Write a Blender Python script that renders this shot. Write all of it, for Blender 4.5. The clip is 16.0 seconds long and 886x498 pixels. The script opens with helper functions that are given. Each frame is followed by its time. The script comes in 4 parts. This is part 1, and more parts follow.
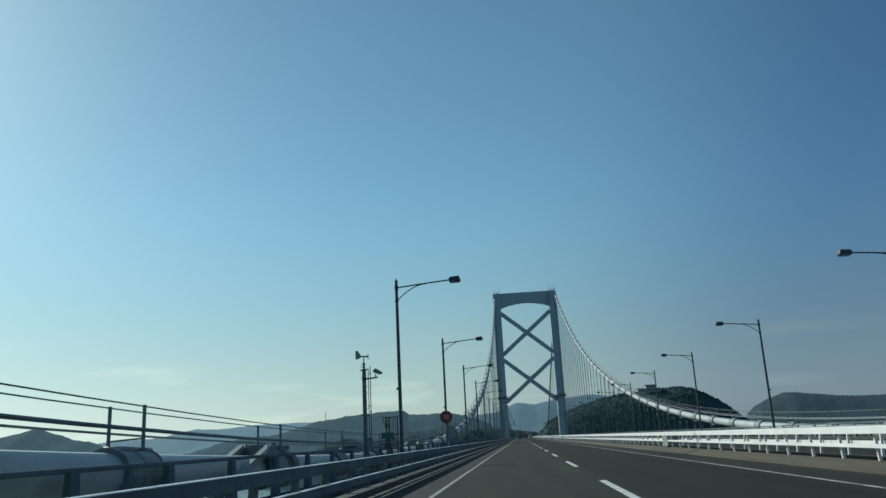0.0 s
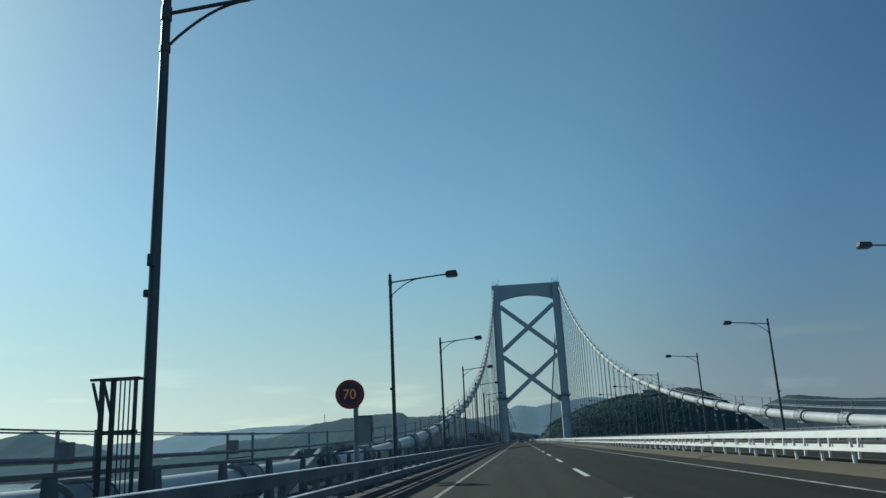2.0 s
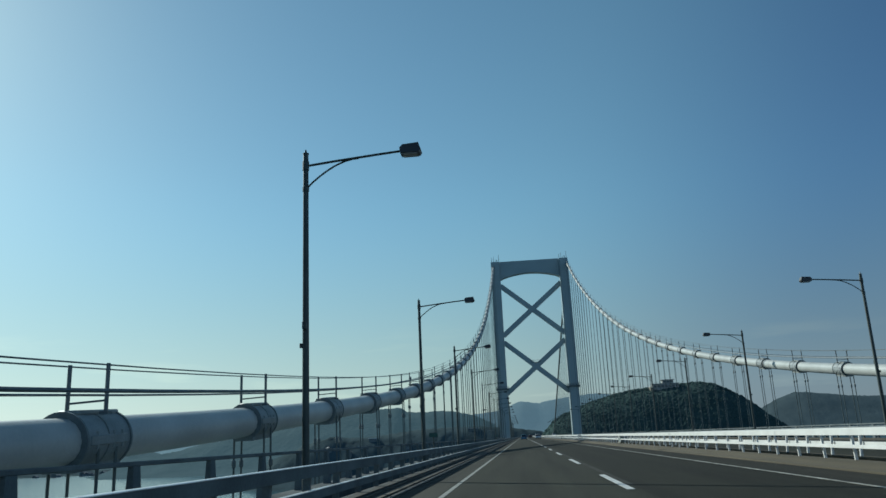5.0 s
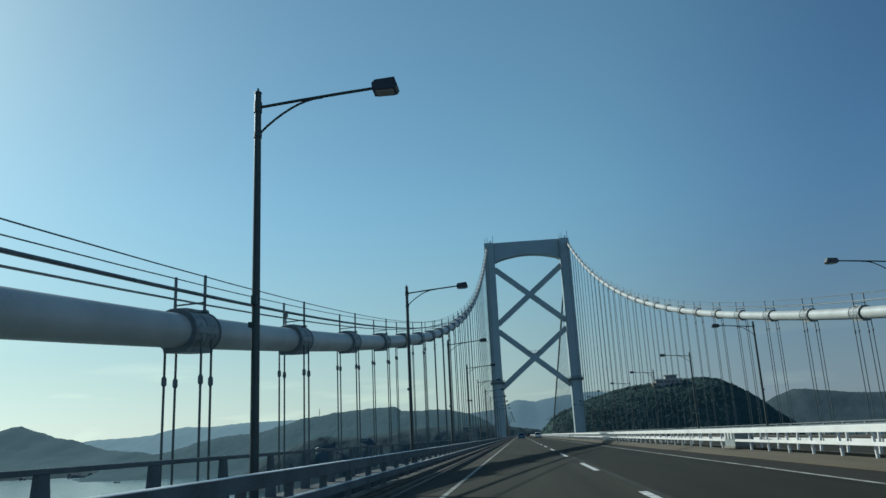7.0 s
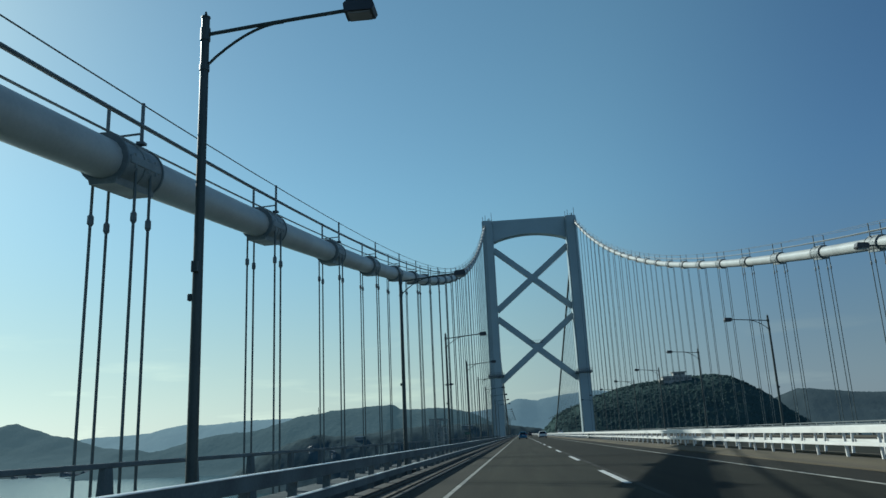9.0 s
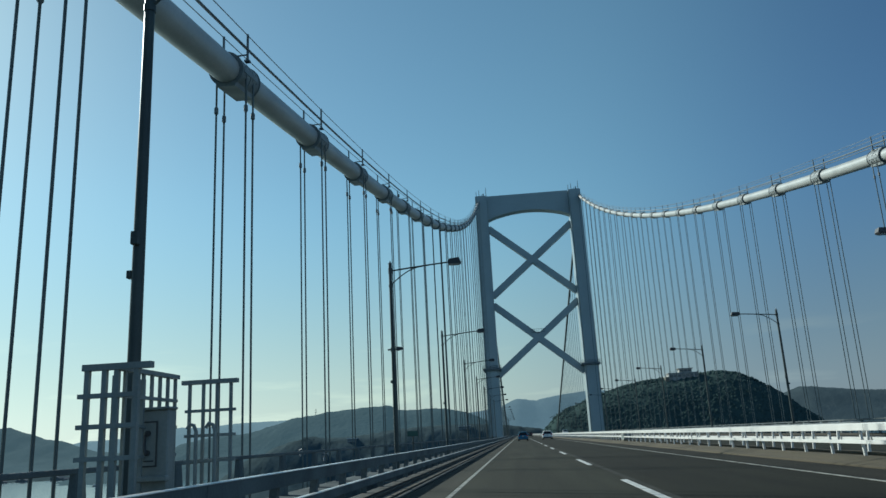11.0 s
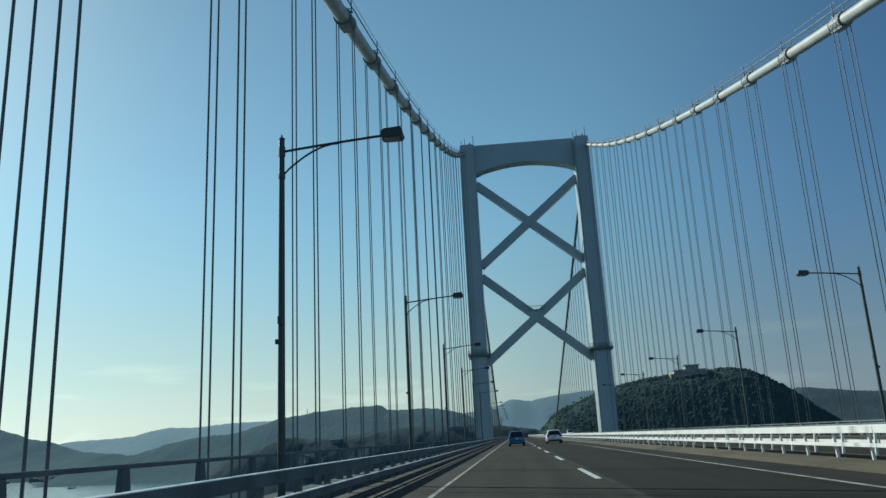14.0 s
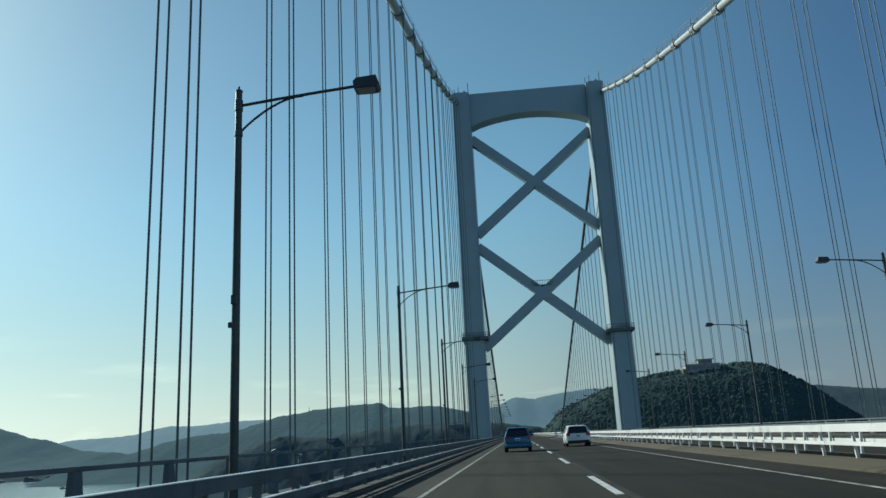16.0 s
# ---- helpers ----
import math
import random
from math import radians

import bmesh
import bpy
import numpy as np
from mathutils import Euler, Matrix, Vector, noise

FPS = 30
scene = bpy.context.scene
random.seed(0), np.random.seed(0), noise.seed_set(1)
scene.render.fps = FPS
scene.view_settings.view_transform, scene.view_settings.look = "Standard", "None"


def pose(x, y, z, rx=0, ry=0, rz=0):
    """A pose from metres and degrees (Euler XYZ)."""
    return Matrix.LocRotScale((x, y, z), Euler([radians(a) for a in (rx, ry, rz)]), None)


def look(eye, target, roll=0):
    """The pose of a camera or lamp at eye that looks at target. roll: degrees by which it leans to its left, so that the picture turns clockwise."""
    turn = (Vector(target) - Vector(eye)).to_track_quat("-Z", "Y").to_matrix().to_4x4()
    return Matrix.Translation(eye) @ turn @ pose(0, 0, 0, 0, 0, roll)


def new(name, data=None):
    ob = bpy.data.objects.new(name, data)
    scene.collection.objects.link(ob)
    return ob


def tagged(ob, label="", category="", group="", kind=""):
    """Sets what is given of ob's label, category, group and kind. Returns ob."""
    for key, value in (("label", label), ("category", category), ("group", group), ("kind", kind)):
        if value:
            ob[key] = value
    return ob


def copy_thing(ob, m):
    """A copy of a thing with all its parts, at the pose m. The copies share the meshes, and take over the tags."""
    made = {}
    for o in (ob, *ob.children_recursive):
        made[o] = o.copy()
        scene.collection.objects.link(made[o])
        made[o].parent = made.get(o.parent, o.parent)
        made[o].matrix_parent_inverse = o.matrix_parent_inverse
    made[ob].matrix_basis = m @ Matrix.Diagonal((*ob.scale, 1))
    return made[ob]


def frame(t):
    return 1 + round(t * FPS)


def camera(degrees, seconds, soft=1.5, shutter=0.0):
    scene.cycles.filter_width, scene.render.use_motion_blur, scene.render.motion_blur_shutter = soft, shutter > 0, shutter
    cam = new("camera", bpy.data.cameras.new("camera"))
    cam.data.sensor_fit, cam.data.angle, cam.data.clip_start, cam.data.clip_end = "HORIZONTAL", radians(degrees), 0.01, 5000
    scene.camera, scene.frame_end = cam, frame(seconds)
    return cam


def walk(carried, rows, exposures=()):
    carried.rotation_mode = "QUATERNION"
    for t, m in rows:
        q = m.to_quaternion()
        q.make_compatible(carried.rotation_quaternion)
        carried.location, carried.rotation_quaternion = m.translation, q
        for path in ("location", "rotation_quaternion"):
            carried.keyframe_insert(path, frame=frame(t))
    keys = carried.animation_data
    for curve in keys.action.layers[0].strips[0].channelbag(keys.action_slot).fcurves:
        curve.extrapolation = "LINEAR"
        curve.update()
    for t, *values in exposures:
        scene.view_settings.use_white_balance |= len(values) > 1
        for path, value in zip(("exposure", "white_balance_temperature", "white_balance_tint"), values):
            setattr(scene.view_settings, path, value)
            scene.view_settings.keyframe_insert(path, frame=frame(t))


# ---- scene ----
cam = camera(60.16, 16.0)
# seconds, eye x y z, turn about x, y, z
ROWS = [
    (0.0, -0.039, 0.344, 1.085, 104.065, 2.791, 5.588),
    (0.5, -0.045, 8.498, 1.085, 104.252, 3.101, 5.718),
    (1.0, 0.038, 16.386, 1.085, 104.124, 2.857, 5.609),
    (1.5, 0.087, 24.749, 1.094, 104.180, 2.801, 5.585),
    (2.0, -0.018, 33.153, 1.098, 104.264, 2.731, 5.639),
    (2.5, -0.050, 41.235, 1.102, 104.193, 2.767, 5.573),
    (3.0, 0.006, 49.405, 1.100, 104.121, 2.561, 5.663),
    (3.5, 0.002, 57.794, 1.099, 104.096, 2.518, 5.825),
    (4.0, -0.053, 65.880, 1.092, 103.988, 2.286, 5.911),
    (6.5, -0.355, 109.564, 1.094, 104.015, 2.808, 5.588),
    (7.0, -0.317, 118.246, 1.097, 103.923, 2.770, 5.585),
    (7.5, -0.414, 126.738, 1.105, 103.870, 2.754, 5.574),
    (8.0, -0.369, 135.313, 1.110, 103.848, 2.647, 5.614),
    (10.5, -0.422, 177.615, 1.114, 103.843, 2.606, 5.679),
    (11.0, -0.429, 185.676, 1.107, 103.913, 2.977, 5.601),
    (11.5, -0.408, 193.923, 1.106, 103.907, 2.748, 5.403),
    (12.0, -0.360, 202.233, 1.108, 103.917, 2.833, 5.282),
    (12.5, -0.269, 210.572, 1.110, 103.963, 2.930, 5.217),
    (13.0, -0.189, 218.655, 1.111, 103.925, 2.874, 5.135),
    (13.5, -0.179, 226.974, 1.118, 103.952, 2.939, 5.189),
    (14.0, -0.139, 235.456, 1.111, 103.948, 2.844, 5.198),
    (14.5, -0.092, 243.848, 1.106, 103.910, 2.735, 5.195),
    (15.0, -0.055, 252.187, 1.104, 103.879, 2.608, 5.167),
    (15.5, 0.041, 260.662, 1.108, 103.859, 2.561, 5.204),
    (16.0, 0.117, 269.135, 1.116, 103.841, 2.888, 5.470),
]
EXPOSURE = [(0.0, -0.12, 5650, -2), (4.0, -0.12, 5650, -2), (7.0, -0.08, 5650, -2), (16.0, 0.0, 5760, -2)]
walk(cam, [(t, pose(x, y, z, rx, ry, rz)) for t, x, y, z, rx, ry, rz in ROWS], EXPOSURE)

# ---- world, sun and exposure ----
SUN_EL, SUN_AZ = radians(30), radians(-50)  # azimuth from +y, clockwise
world = bpy.data.worlds.new("sky")
scene.world = world
world.use_nodes = True
wn, wl = world.node_tree.nodes, world.node_tree.links
sky = wn.new("ShaderNodeTexSky")
sky.sky_type = "NISHITA"
sky.sun_disc = False
sky.sun_elevation, sky.sun_rotation = SUN_EL, SUN_AZ
sky.altitude, sky.air_density, sky.dust_density, sky.ozone_density = 50, 1.0, 0.3, 2.6
# pale haze towards the horizon: the sky's own brightness with less colour
wco, wsep, wmap, wbw, wtint, wmix = (wn.new("ShaderNode" + k) for k in ("TexCoord", "SeparateXYZ", "MapRange", "RGBToBW", "VectorMath", "MixRGB"))
wl.new(wco.outputs["Generated"], wsep.inputs[0])
wl.new(wsep.outputs["Z"], wmap.inputs["Value"])
wmap.interpolation_type = "SMOOTHSTEP"
wmap.inputs["From Min"].default_value, wmap.inputs["From Max"].default_value = -0.02, 0.32
wmap.inputs["To Min"].default_value, wmap.inputs["To Max"].default_value = 0.82, 0.0
wl.new(sky.outputs[0], wbw.inputs[0])
wtint.operation = "MULTIPLY"
wtint.inputs[1].default_value = (0.59, 0.572, 0.662)
wl.new(wbw.outputs[0], wtint.inputs[0])
wl.new(wmap.outputs[0], wmix.inputs["Fac"])
wl.new(sky.outputs[0], wmix.inputs["Color1"])
wl.new(wtint.outputs[0], wmix.inputs["Color2"])
# faint streaks of thin cloud low in the sky
wst, wno, wrp, wbd, wml, wmx2 = (wn.new("ShaderNode" + k) for k in ("VectorMath", "TexNoise", "MapRange", "MapRange", "Math", "MixRGB"))
wst.operation, wst.inputs[1].default_value = "MULTIPLY", (2.2, 2.2, 16.0)
wl.new(wco.outputs["Generated"], wst.inputs[0])
wl.new(wst.outputs[0], wno.inputs["Vector"])
wno.inputs["Scale"].default_value, wno.inputs["Detail"].default_value = 2.6, 6
wrp.inputs["From Min"].default_value, wrp.inputs["From Max"].default_value = 0.56, 0.75
wl.new(wno.outputs["Fac"], wrp.inputs["Value"])
wl.new(wsep.outputs["Z"], wbd.inputs["Value"])
wbd.inputs["From Min"].default_value, wbd.inputs["From Max"].default_value = 0.16, 0.05
wml.operation = "MULTIPLY"
wl.new(wrp.outputs[0], wml.inputs[0])
wl.new(wbd.outputs[0], wml.inputs[1])
wsc = wn.new("ShaderNodeMath")
wsc.operation, wsc.inputs[1].default_value = "MULTIPLY", 0.38
wl.new(wml.outputs[0], wsc.inputs[0])
wcl = wn.new("ShaderNodeVectorMath")
wcl.operation, wcl.inputs[1].default_value = "MULTIPLY", (1.25, 1.2, 1.08)
wl.new(wbw.outputs[0], wcl.inputs[0])
wl.new(wsc.outputs[0], wmx2.inputs["Fac"])
wl.new(wmix.outputs[0], wmx2.inputs["Color1"])
wl.new(wcl.outputs[0], wmx2.inputs["Color2"])
# forward-scattered light: the haze brightens smoothly towards the sun's side
wdt, wlb, wgn = (wn.new("ShaderNode" + k) for k in ("VectorMath", "MapRange", "VectorMath"))
wdt.operation = "DOT_PRODUCT"
wdt.inputs[1].default_value = (math.sin(SUN_AZ) * math.cos(SUN_EL), math.cos(SUN_AZ) * math.cos(SUN_EL), math.sin(SUN_EL))
wl.new(wco.outputs["Generated"], wdt.inputs[0])
wlb.interpolation_type, wlb.data_type = "SMOOTHSTEP", "FLOAT_VECTOR"
wlb.inputs[7].default_value, wlb.inputs[8].default_value = (0.33,) * 3, (0.68,) * 3
wlb.inputs[9].default_value, wlb.inputs[10].default_value = (0.77, 0.885, 0.92), (1.265, 1.37, 1.14)
wl.new(wdt.outputs["Value"], wlb.inputs[6])
wgn.operation = "MULTIPLY"
wl.new(wmx2.outputs[0], wgn.inputs[0])
wl.new(wlb.outputs[1], wgn.inputs[1])
# added fill: sky away from the sun brightened to lift sides in shade
wbk, wg2 = wn.new("ShaderNodeMapRange"), wn.new("ShaderNodeVectorMath")
wbk.interpolation_type = "SMOOTHSTEP"
wbk.inputs["From Min"].default_value, wbk.inputs["From Max"].default_value = 0.0, -0.8
wbk.inputs["To Min"].default_value, wbk.inputs["To Max"].default_value = 1.0, 1.8
wl.new(wdt.outputs["Value"], wbk.inputs["Value"])
wg2.operation = "SCALE"
wl.new(wgn.outputs[0], wg2.inputs[0])
wl.new(wbk.outputs[0], wg2.inputs["Scale"])
wl.new(wg2.outputs[0], wn["Background"].inputs[0])
wn["Background"].inputs[1].default_value = 0.08
sun = new("sun", bpy.data.lights.new("sun", "SUN"))
sun.data.energy, sun.data.angle, sun.data.color = 5.0, radians(0.5), (1.0, 0.93, 0.82)
SUN_WAY = Vector((math.sin(SUN_AZ) * math.cos(SUN_EL), math.cos(SUN_AZ) * math.cos(SUN_EL), math.sin(SUN_EL)))
sun.matrix_world = look(SUN_WAY * 100, (0, 0, 0))


# ---- materials ----
def material(name, col, rough=0.6, metal=0.0, vary=0.15, scale=1.5, fine=25.0, bump=0.0, dark=None, spec=0.5, depth=0.02):
    """Base colour with large stains and fine grain, in metres."""
    m = bpy.data.materials.new(name)
    m.use_nodes = True
    n, l = m.node_tree.nodes, m.node_tree.links
    b = n["Principled BSDF"]
    b.inputs["Roughness"].default_value, b.inputs["Metallic"].default_value = rough, metal
    b.inputs["Specular IOR Level"].default_value = spec
    co = n.new("ShaderNodeTexCoord")
    big, small = n.new("ShaderNodeTexNoise"), n.new("ShaderNodeTexNoise")
    big.inputs["Scale"].default_value, big.inputs["Detail"].default_value = scale, 5
    small.inputs["Scale"].default_value, small.inputs["Detail"].default_value = fine, 3
    for t in (big, small):
        l.new(co.outputs["Object"], t.inputs["Vector"])
    add = n.new("ShaderNodeMath")
    add.operation = "MULTIPLY_ADD"
    add.inputs[1].default_value = 0.4
    l.new(small.outputs["Fac"], add.inputs[0])
    l.new(big.outputs["Fac"], add.inputs[2])
    ramp = n.new("ShaderNodeValToRGB")
    ramp.color_ramp.elements[0].position, ramp.color_ramp.elements[1].position = 0.5, 0.9
    d = dark or tuple(c * (1 - 2 * vary) for c in col)
    ramp.color_ramp.elements[0].color = (*d, 1)
    ramp.color_ramp.elements[1].color = (*col, 1)
    l.new(add.outputs[0], ramp.inputs[0])
    l.new(ramp.outputs[0], b.inputs["Base Color"])
    if bump:
        bp = n.new("ShaderNodeBump")
        bp.inputs["Strength"].default_value, bp.inputs["Distance"].default_value = bump, depth
        l.new(small.outputs["Fac"], bp.inputs["Height"])
        l.new(bp.outputs[0], b.inputs["Normal"])
    return m


STEEL = material("painted_steel", (0.25, 0.28, 0.272), 0.5, vary=0.14, scale=0.5)
TOWER = material("tower_paint", (0.345, 0.412, 0.42), 0.36, vary=0.07, scale=0.12, fine=1.5)
CABLE = material("cable_wrap", (0.45, 0.46, 0.43), 0.42, vary=0.12, scale=0.6, fine=12)
BAND = material("cable_band_steel", (0.15, 0.175, 0.178), 0.5, vary=0.2, scale=2)
ROPE = material("hanger_rope_steel", (0.1, 0.124, 0.118), 0.5, 0.1, vary=0.2, scale=0.8)
POLE = material("lamp_pole_paint", (0.046, 0.063, 0.057), 0.5, vary=0.25, scale=0.9)
DARK = material("dark_housing", (0.04, 0.045, 0.05), 0.45, vary=0.2)
GLASS_LENS = material("lamp_lens", (0.25, 0.24, 0.22), 0.2, vary=0.1)
WHITE = material("white_paint", (0.78, 0.765, 0.715), 0.4, vary=0.08, scale=1.2, fine=18)
RAIL = material("galvanised_rail", (0.155, 0.178, 0.178), 0.8, 0.0, vary=0.2, scale=1.1, spec=0.12)
ASPHALT = material("asphalt", (0.0335, 0.034, 0.0225), 0.9, vary=0.24, scale=0.25, fine=60, bump=0.35, spec=0.15)
SHOULDER = material("worn_shoulder", (0.088, 0.07, 0.038), 0.9, vary=0.2, scale=0.5, fine=45, bump=0.3)
CONCRETE = material("concrete", (0.21, 0.185, 0.135), 0.85, vary=0.2, scale=1.2, fine=30, bump=0.2)
KERB_DUST = material("dusty_brown_kerb", (0.085, 0.072, 0.048), 0.9, vary=0.25, scale=1.2, fine=30, bump=0.2)
PAINT_LINE = material("road_paint", (0.7, 0.7, 0.66), 0.7, vary=0.2, scale=3, fine=30, dark=(0.3, 0.3, 0.28))
# pale tone painted in for sun on the left rail's post feet
FOOT = material("sunlit_post_foot", (0.45, 0.44, 0.4), 0.8, vary=0.25, scale=2.5, fine=30)
WORN_LINE = material("worn_edge_paint", (0.38, 0.375, 0.33), 0.75, vary=0.2, scale=2.2, fine=24, dark=(0.1, 0.098, 0.08))
RAIL_DARK = material("dull_railing_paint", (0.15, 0.17, 0.17), 0.7, vary=0.2, scale=0.9, spec=0.2)
GIRDER = material("grimy_girder_paint", (0.14, 0.155, 0.155), 0.95, vary=0.25, scale=0.5, spec=0.05)
RAIL_GLINT = material("painted_rail_glint", (0.78, 0.8, 0.78), 0.28, 0.0, vary=0.2, scale=1.6)
BAND_SHADED = material("shaded_band_paint", (0.25, 0.28, 0.275), 0.5, vary=0.2, scale=1.5)
BAND_SUNLIT = material("sunlit_band_steel", (0.32, 0.34, 0.33), 0.45, vary=0.15, scale=2)
ASPHALT_DARK = material("darker_asphalt", (0.0195, 0.0194, 0.0118), 0.9, vary=0.24, scale=0.25, fine=60, bump=0.35, spec=0.15)
SHOULDER_DARK = material("dusty_asphalt", (0.027, 0.025, 0.018), 0.9, vary=0.2, scale=0.3, fine=50, bump=0.3, spec=0.15)
SHOULDER_EDGE = material("pale_dusty_asphalt", (0.052, 0.05, 0.038), 0.9, vary=0.2, scale=0.3, fine=50, bump=0.3, spec=0.15)
for m_ in (ASPHALT, ASPHALT_DARK, SHOULDER, SHOULDER_DARK, SHOULDER_EDGE):
    # wheel tracks and stains stretched along the road
    nn_, ll_ = m_.node_tree.nodes, m_.node_tree.links
    mp_ = nn_.new("ShaderNodeMapping")
    mp_.inputs["Scale"].default_value = (6.0, 0.22, 1.0)
    tc_ = [n for n in nn_ if n.bl_idname == "ShaderNodeTexCoord"][0]
    tx_ = [n for n in nn_ if n.bl_idname == "ShaderNodeTexNoise"][0]
    ll_.new(tc_.outputs["Object"], mp_.inputs["Vector"])
    ll_.new(mp_.outputs[0], tx_.inputs["Vector"])
GRATE = material("grating_steel", (0.052, 0.049, 0.04), 0.7, 0.2, vary=0.25, scale=2)


# ---- mesh helpers ----
def box(bm, lo, hi, bev=0.0):
    vs = bmesh.ops.create_cube(bm, size=1)["verts"]
    for v in vs:
        v.co = Vector([a + (b - a) * (c + 0.5) for a, b, c in zip(lo, hi, v.co)])
    if bev:
        es = list({e for v in vs for e in v.link_edges})
        bmesh.ops.bevel(bm, geom=es, offset=bev, segments=1, affect="EDGES")
    return bm


def rod(bm, p0, p1, r0, r1=None, n=8):
    p0, p1 = Vector(p0), Vector(p1)
    d = p1 - p0
    m = Matrix.Translation((p0 + p1) / 2) @ d.to_track_quat("Z", "Y").to_matrix().to_4x4()
    bmesh.ops.create_cone(bm, cap_ends=True, segments=n, radius1=r0, radius2=r0 if r1 is None else r1, depth=d.length, matrix=m)
    return bm


def beam(bm, p0, p1, w, h):
    """A square bar from p0 to p1, w wide and h deep (along y for bars in the x-z plane)."""
    p0, p1 = Vector(p0), Vector(p1)
    d = p1 - p0
    m = Matrix.Translation((p0 + p1) / 2) @ d.to_track_quat("Z", "Y").to_matrix().to_4x4() @ Matrix.Diagonal((w, h, d.length, 1))
    bmesh.ops.create_cube(bm, size=1, matrix=m)
    return bm


def prism(bm, pts, y0, y1):
    """Extrude a polygon of (x, z) points from y0 to y1."""
    a = [bm.verts.new((x, y0, z)) for x, z in pts]
    b = [bm.verts.new((x, y1, z)) for x, z in pts]
    k = len(pts)
    bm.faces.new(a)
    bm.faces.new(b[::-1])
    for i in range(k):
        bm.faces.new((a[i], b[i], b[(i + 1) % k], a[(i + 1) % k]))
    bmesh.ops.recalc_face_normals(bm, faces=bm.faces)
    return bm


def tube(bm, pts, r, n=10, r_at=None):
    rings = []
    for i, p in enumerate(pts):
        p = Vector(p)
        d = (Vector(pts[min(i + 1, len(pts) - 1)]) - Vector(pts[max(i - 1, 0)])).normalized()
        u = d.cross(Vector((0, 0, 1) if abs(d.z) < 0.95 else (1, 0, 0))).normalized()
        w = d.cross(u)
        rr = r_at(i) if r_at else r
        rings.append([bm.verts.new(p + rr * (math.cos(a) * u + math.sin(a) * w)) for a in [2 * math.pi * k / n for k in range(n)]])
    for a, b in zip(rings, rings[1:]):
        for k in range(n):
            bm.faces.new((a[k], a[(k + 1) % n], b[(k + 1) % n], b[k]))
    bm.faces.new(rings[0][::-1])
    bm.faces.new(rings[-1])
    bmesh.ops.recalc_face_normals(bm, faces=bm.faces)
    return bm


def mesh_of(name, bm, mat, smooth=False):
    me = bpy.data.meshes.new(name)
    bm.to_mesh(me)
    bm.free()
    me.materials.append(mat)
    if smooth:
        me.polygons.foreach_set("use_smooth", [True] * len(me.polygons))
        me.set_sharp_from_angle(angle=radians(40))
    return me


def part(name, bm, mat, parent, label="", smooth=False):
    ob = new(name, mesh_of(name, bm, mat, smooth))
    ob.parent = parent
    return tagged(ob, label=label)


def shared(name, me, parent, m):
    """One more piece on an existing mesh."""
    ob = new(name, me)
    ob.parent = parent
    ob.matrix_basis = m
    return ob


def thing(name, at, label, category, group="", kind=""):
    ob = new(name)
    ob.matrix_basis = pose(*at)
    return tagged(ob, label, category, group, kind)


def single(name, bm, mat, label, category="", kind="structure", at=(0, 0, 0), smooth=False):
    ob = new(name, mesh_of(name, bm, mat, smooth))
    ob.matrix_basis = pose(*at)
    return tagged(ob, label, category, "", kind)


NB = bmesh.new

# ---- plan of the bridge ----
CX = 8.45  # middle of the bridge
Y0, Y1 = -60.0, 760.0  # ends of the deck that is built
PANEL = 10.045  # hanger spacing
LAMP0, LAMP_STEP = 47.7, 30.17
BAND0 = 47.9  # a cable band near the low point of the cables
TOWER_Y, TOWER_X = 445.4, 8.2
HALF_CABLE = 17.55
SEA = -45.0


def cable_z(y):
    """Height of the main cable's middle: a parabola in the main span, straight behind the tower."""
    if y <= TOWER_Y:
        return 0.17 + 0.000519 * (y - 49.5) ** 2
    return 81.5 - (y - TOWER_Y) * 0.262


# ---- deck ----
single("road_lane_slow", box(NB(), (-1.98, Y0, -0.6), (1.98, Y1, 0.0)), ASPHALT, "worn grey asphalt lane of the suspension bridge")
single("road_lane_fast", box(NB(), (1.98, Y0, -0.6), (5.85, Y1, 0.0)), ASPHALT_DARK, "darker newer asphalt lane beside the median")
single("road_opposite", box(NB(), (11.0, Y0, -0.6), (18.9, Y1, 0.0)), ASPHALT, "dark grey asphalt carriageway for oncoming traffic")
for nm, a, b in (("pavement_shoulder_left", -2.85, -1.98), ("pavement_shoulder_right", 5.85, 7.1), ("pavement_shoulder_inner", 9.8, 11.0), ("pavement_shoulder_outer", 18.9, 19.75)):
    single(nm, box(NB(), (a, Y0, -0.6), (b, Y1, 0.0)), SHOULDER_EDGE if b < 0 else SHOULDER_DARK, "dusty dark brown shoulder strip beside the carriageway")
for nm, s_ in (("kerb_median_near", -1), ("kerb_median_opposite", 1)):
    single(nm, prism(NB(), [(CX + s_ * a, z) for a, z in ((1.35, -0.6), (1.35, 0.03), (1.31, 0.05), (0.72, 0.155), (0.4, 0.165), (0.37, 0.13), (0.37, -0.6))], Y0, Y1), SHOULDER, "sloping dusty tan median kerb under a white guard rail")
single("trim_median_gap", box(NB(), (CX - 0.37, Y0, -0.6), (CX + 0.37, Y1, -0.04)), GRATE, "dark open grating between the two median kerbs")


def marking(name, label, bm):
    return single(name, bm, WORN_LINE, label)


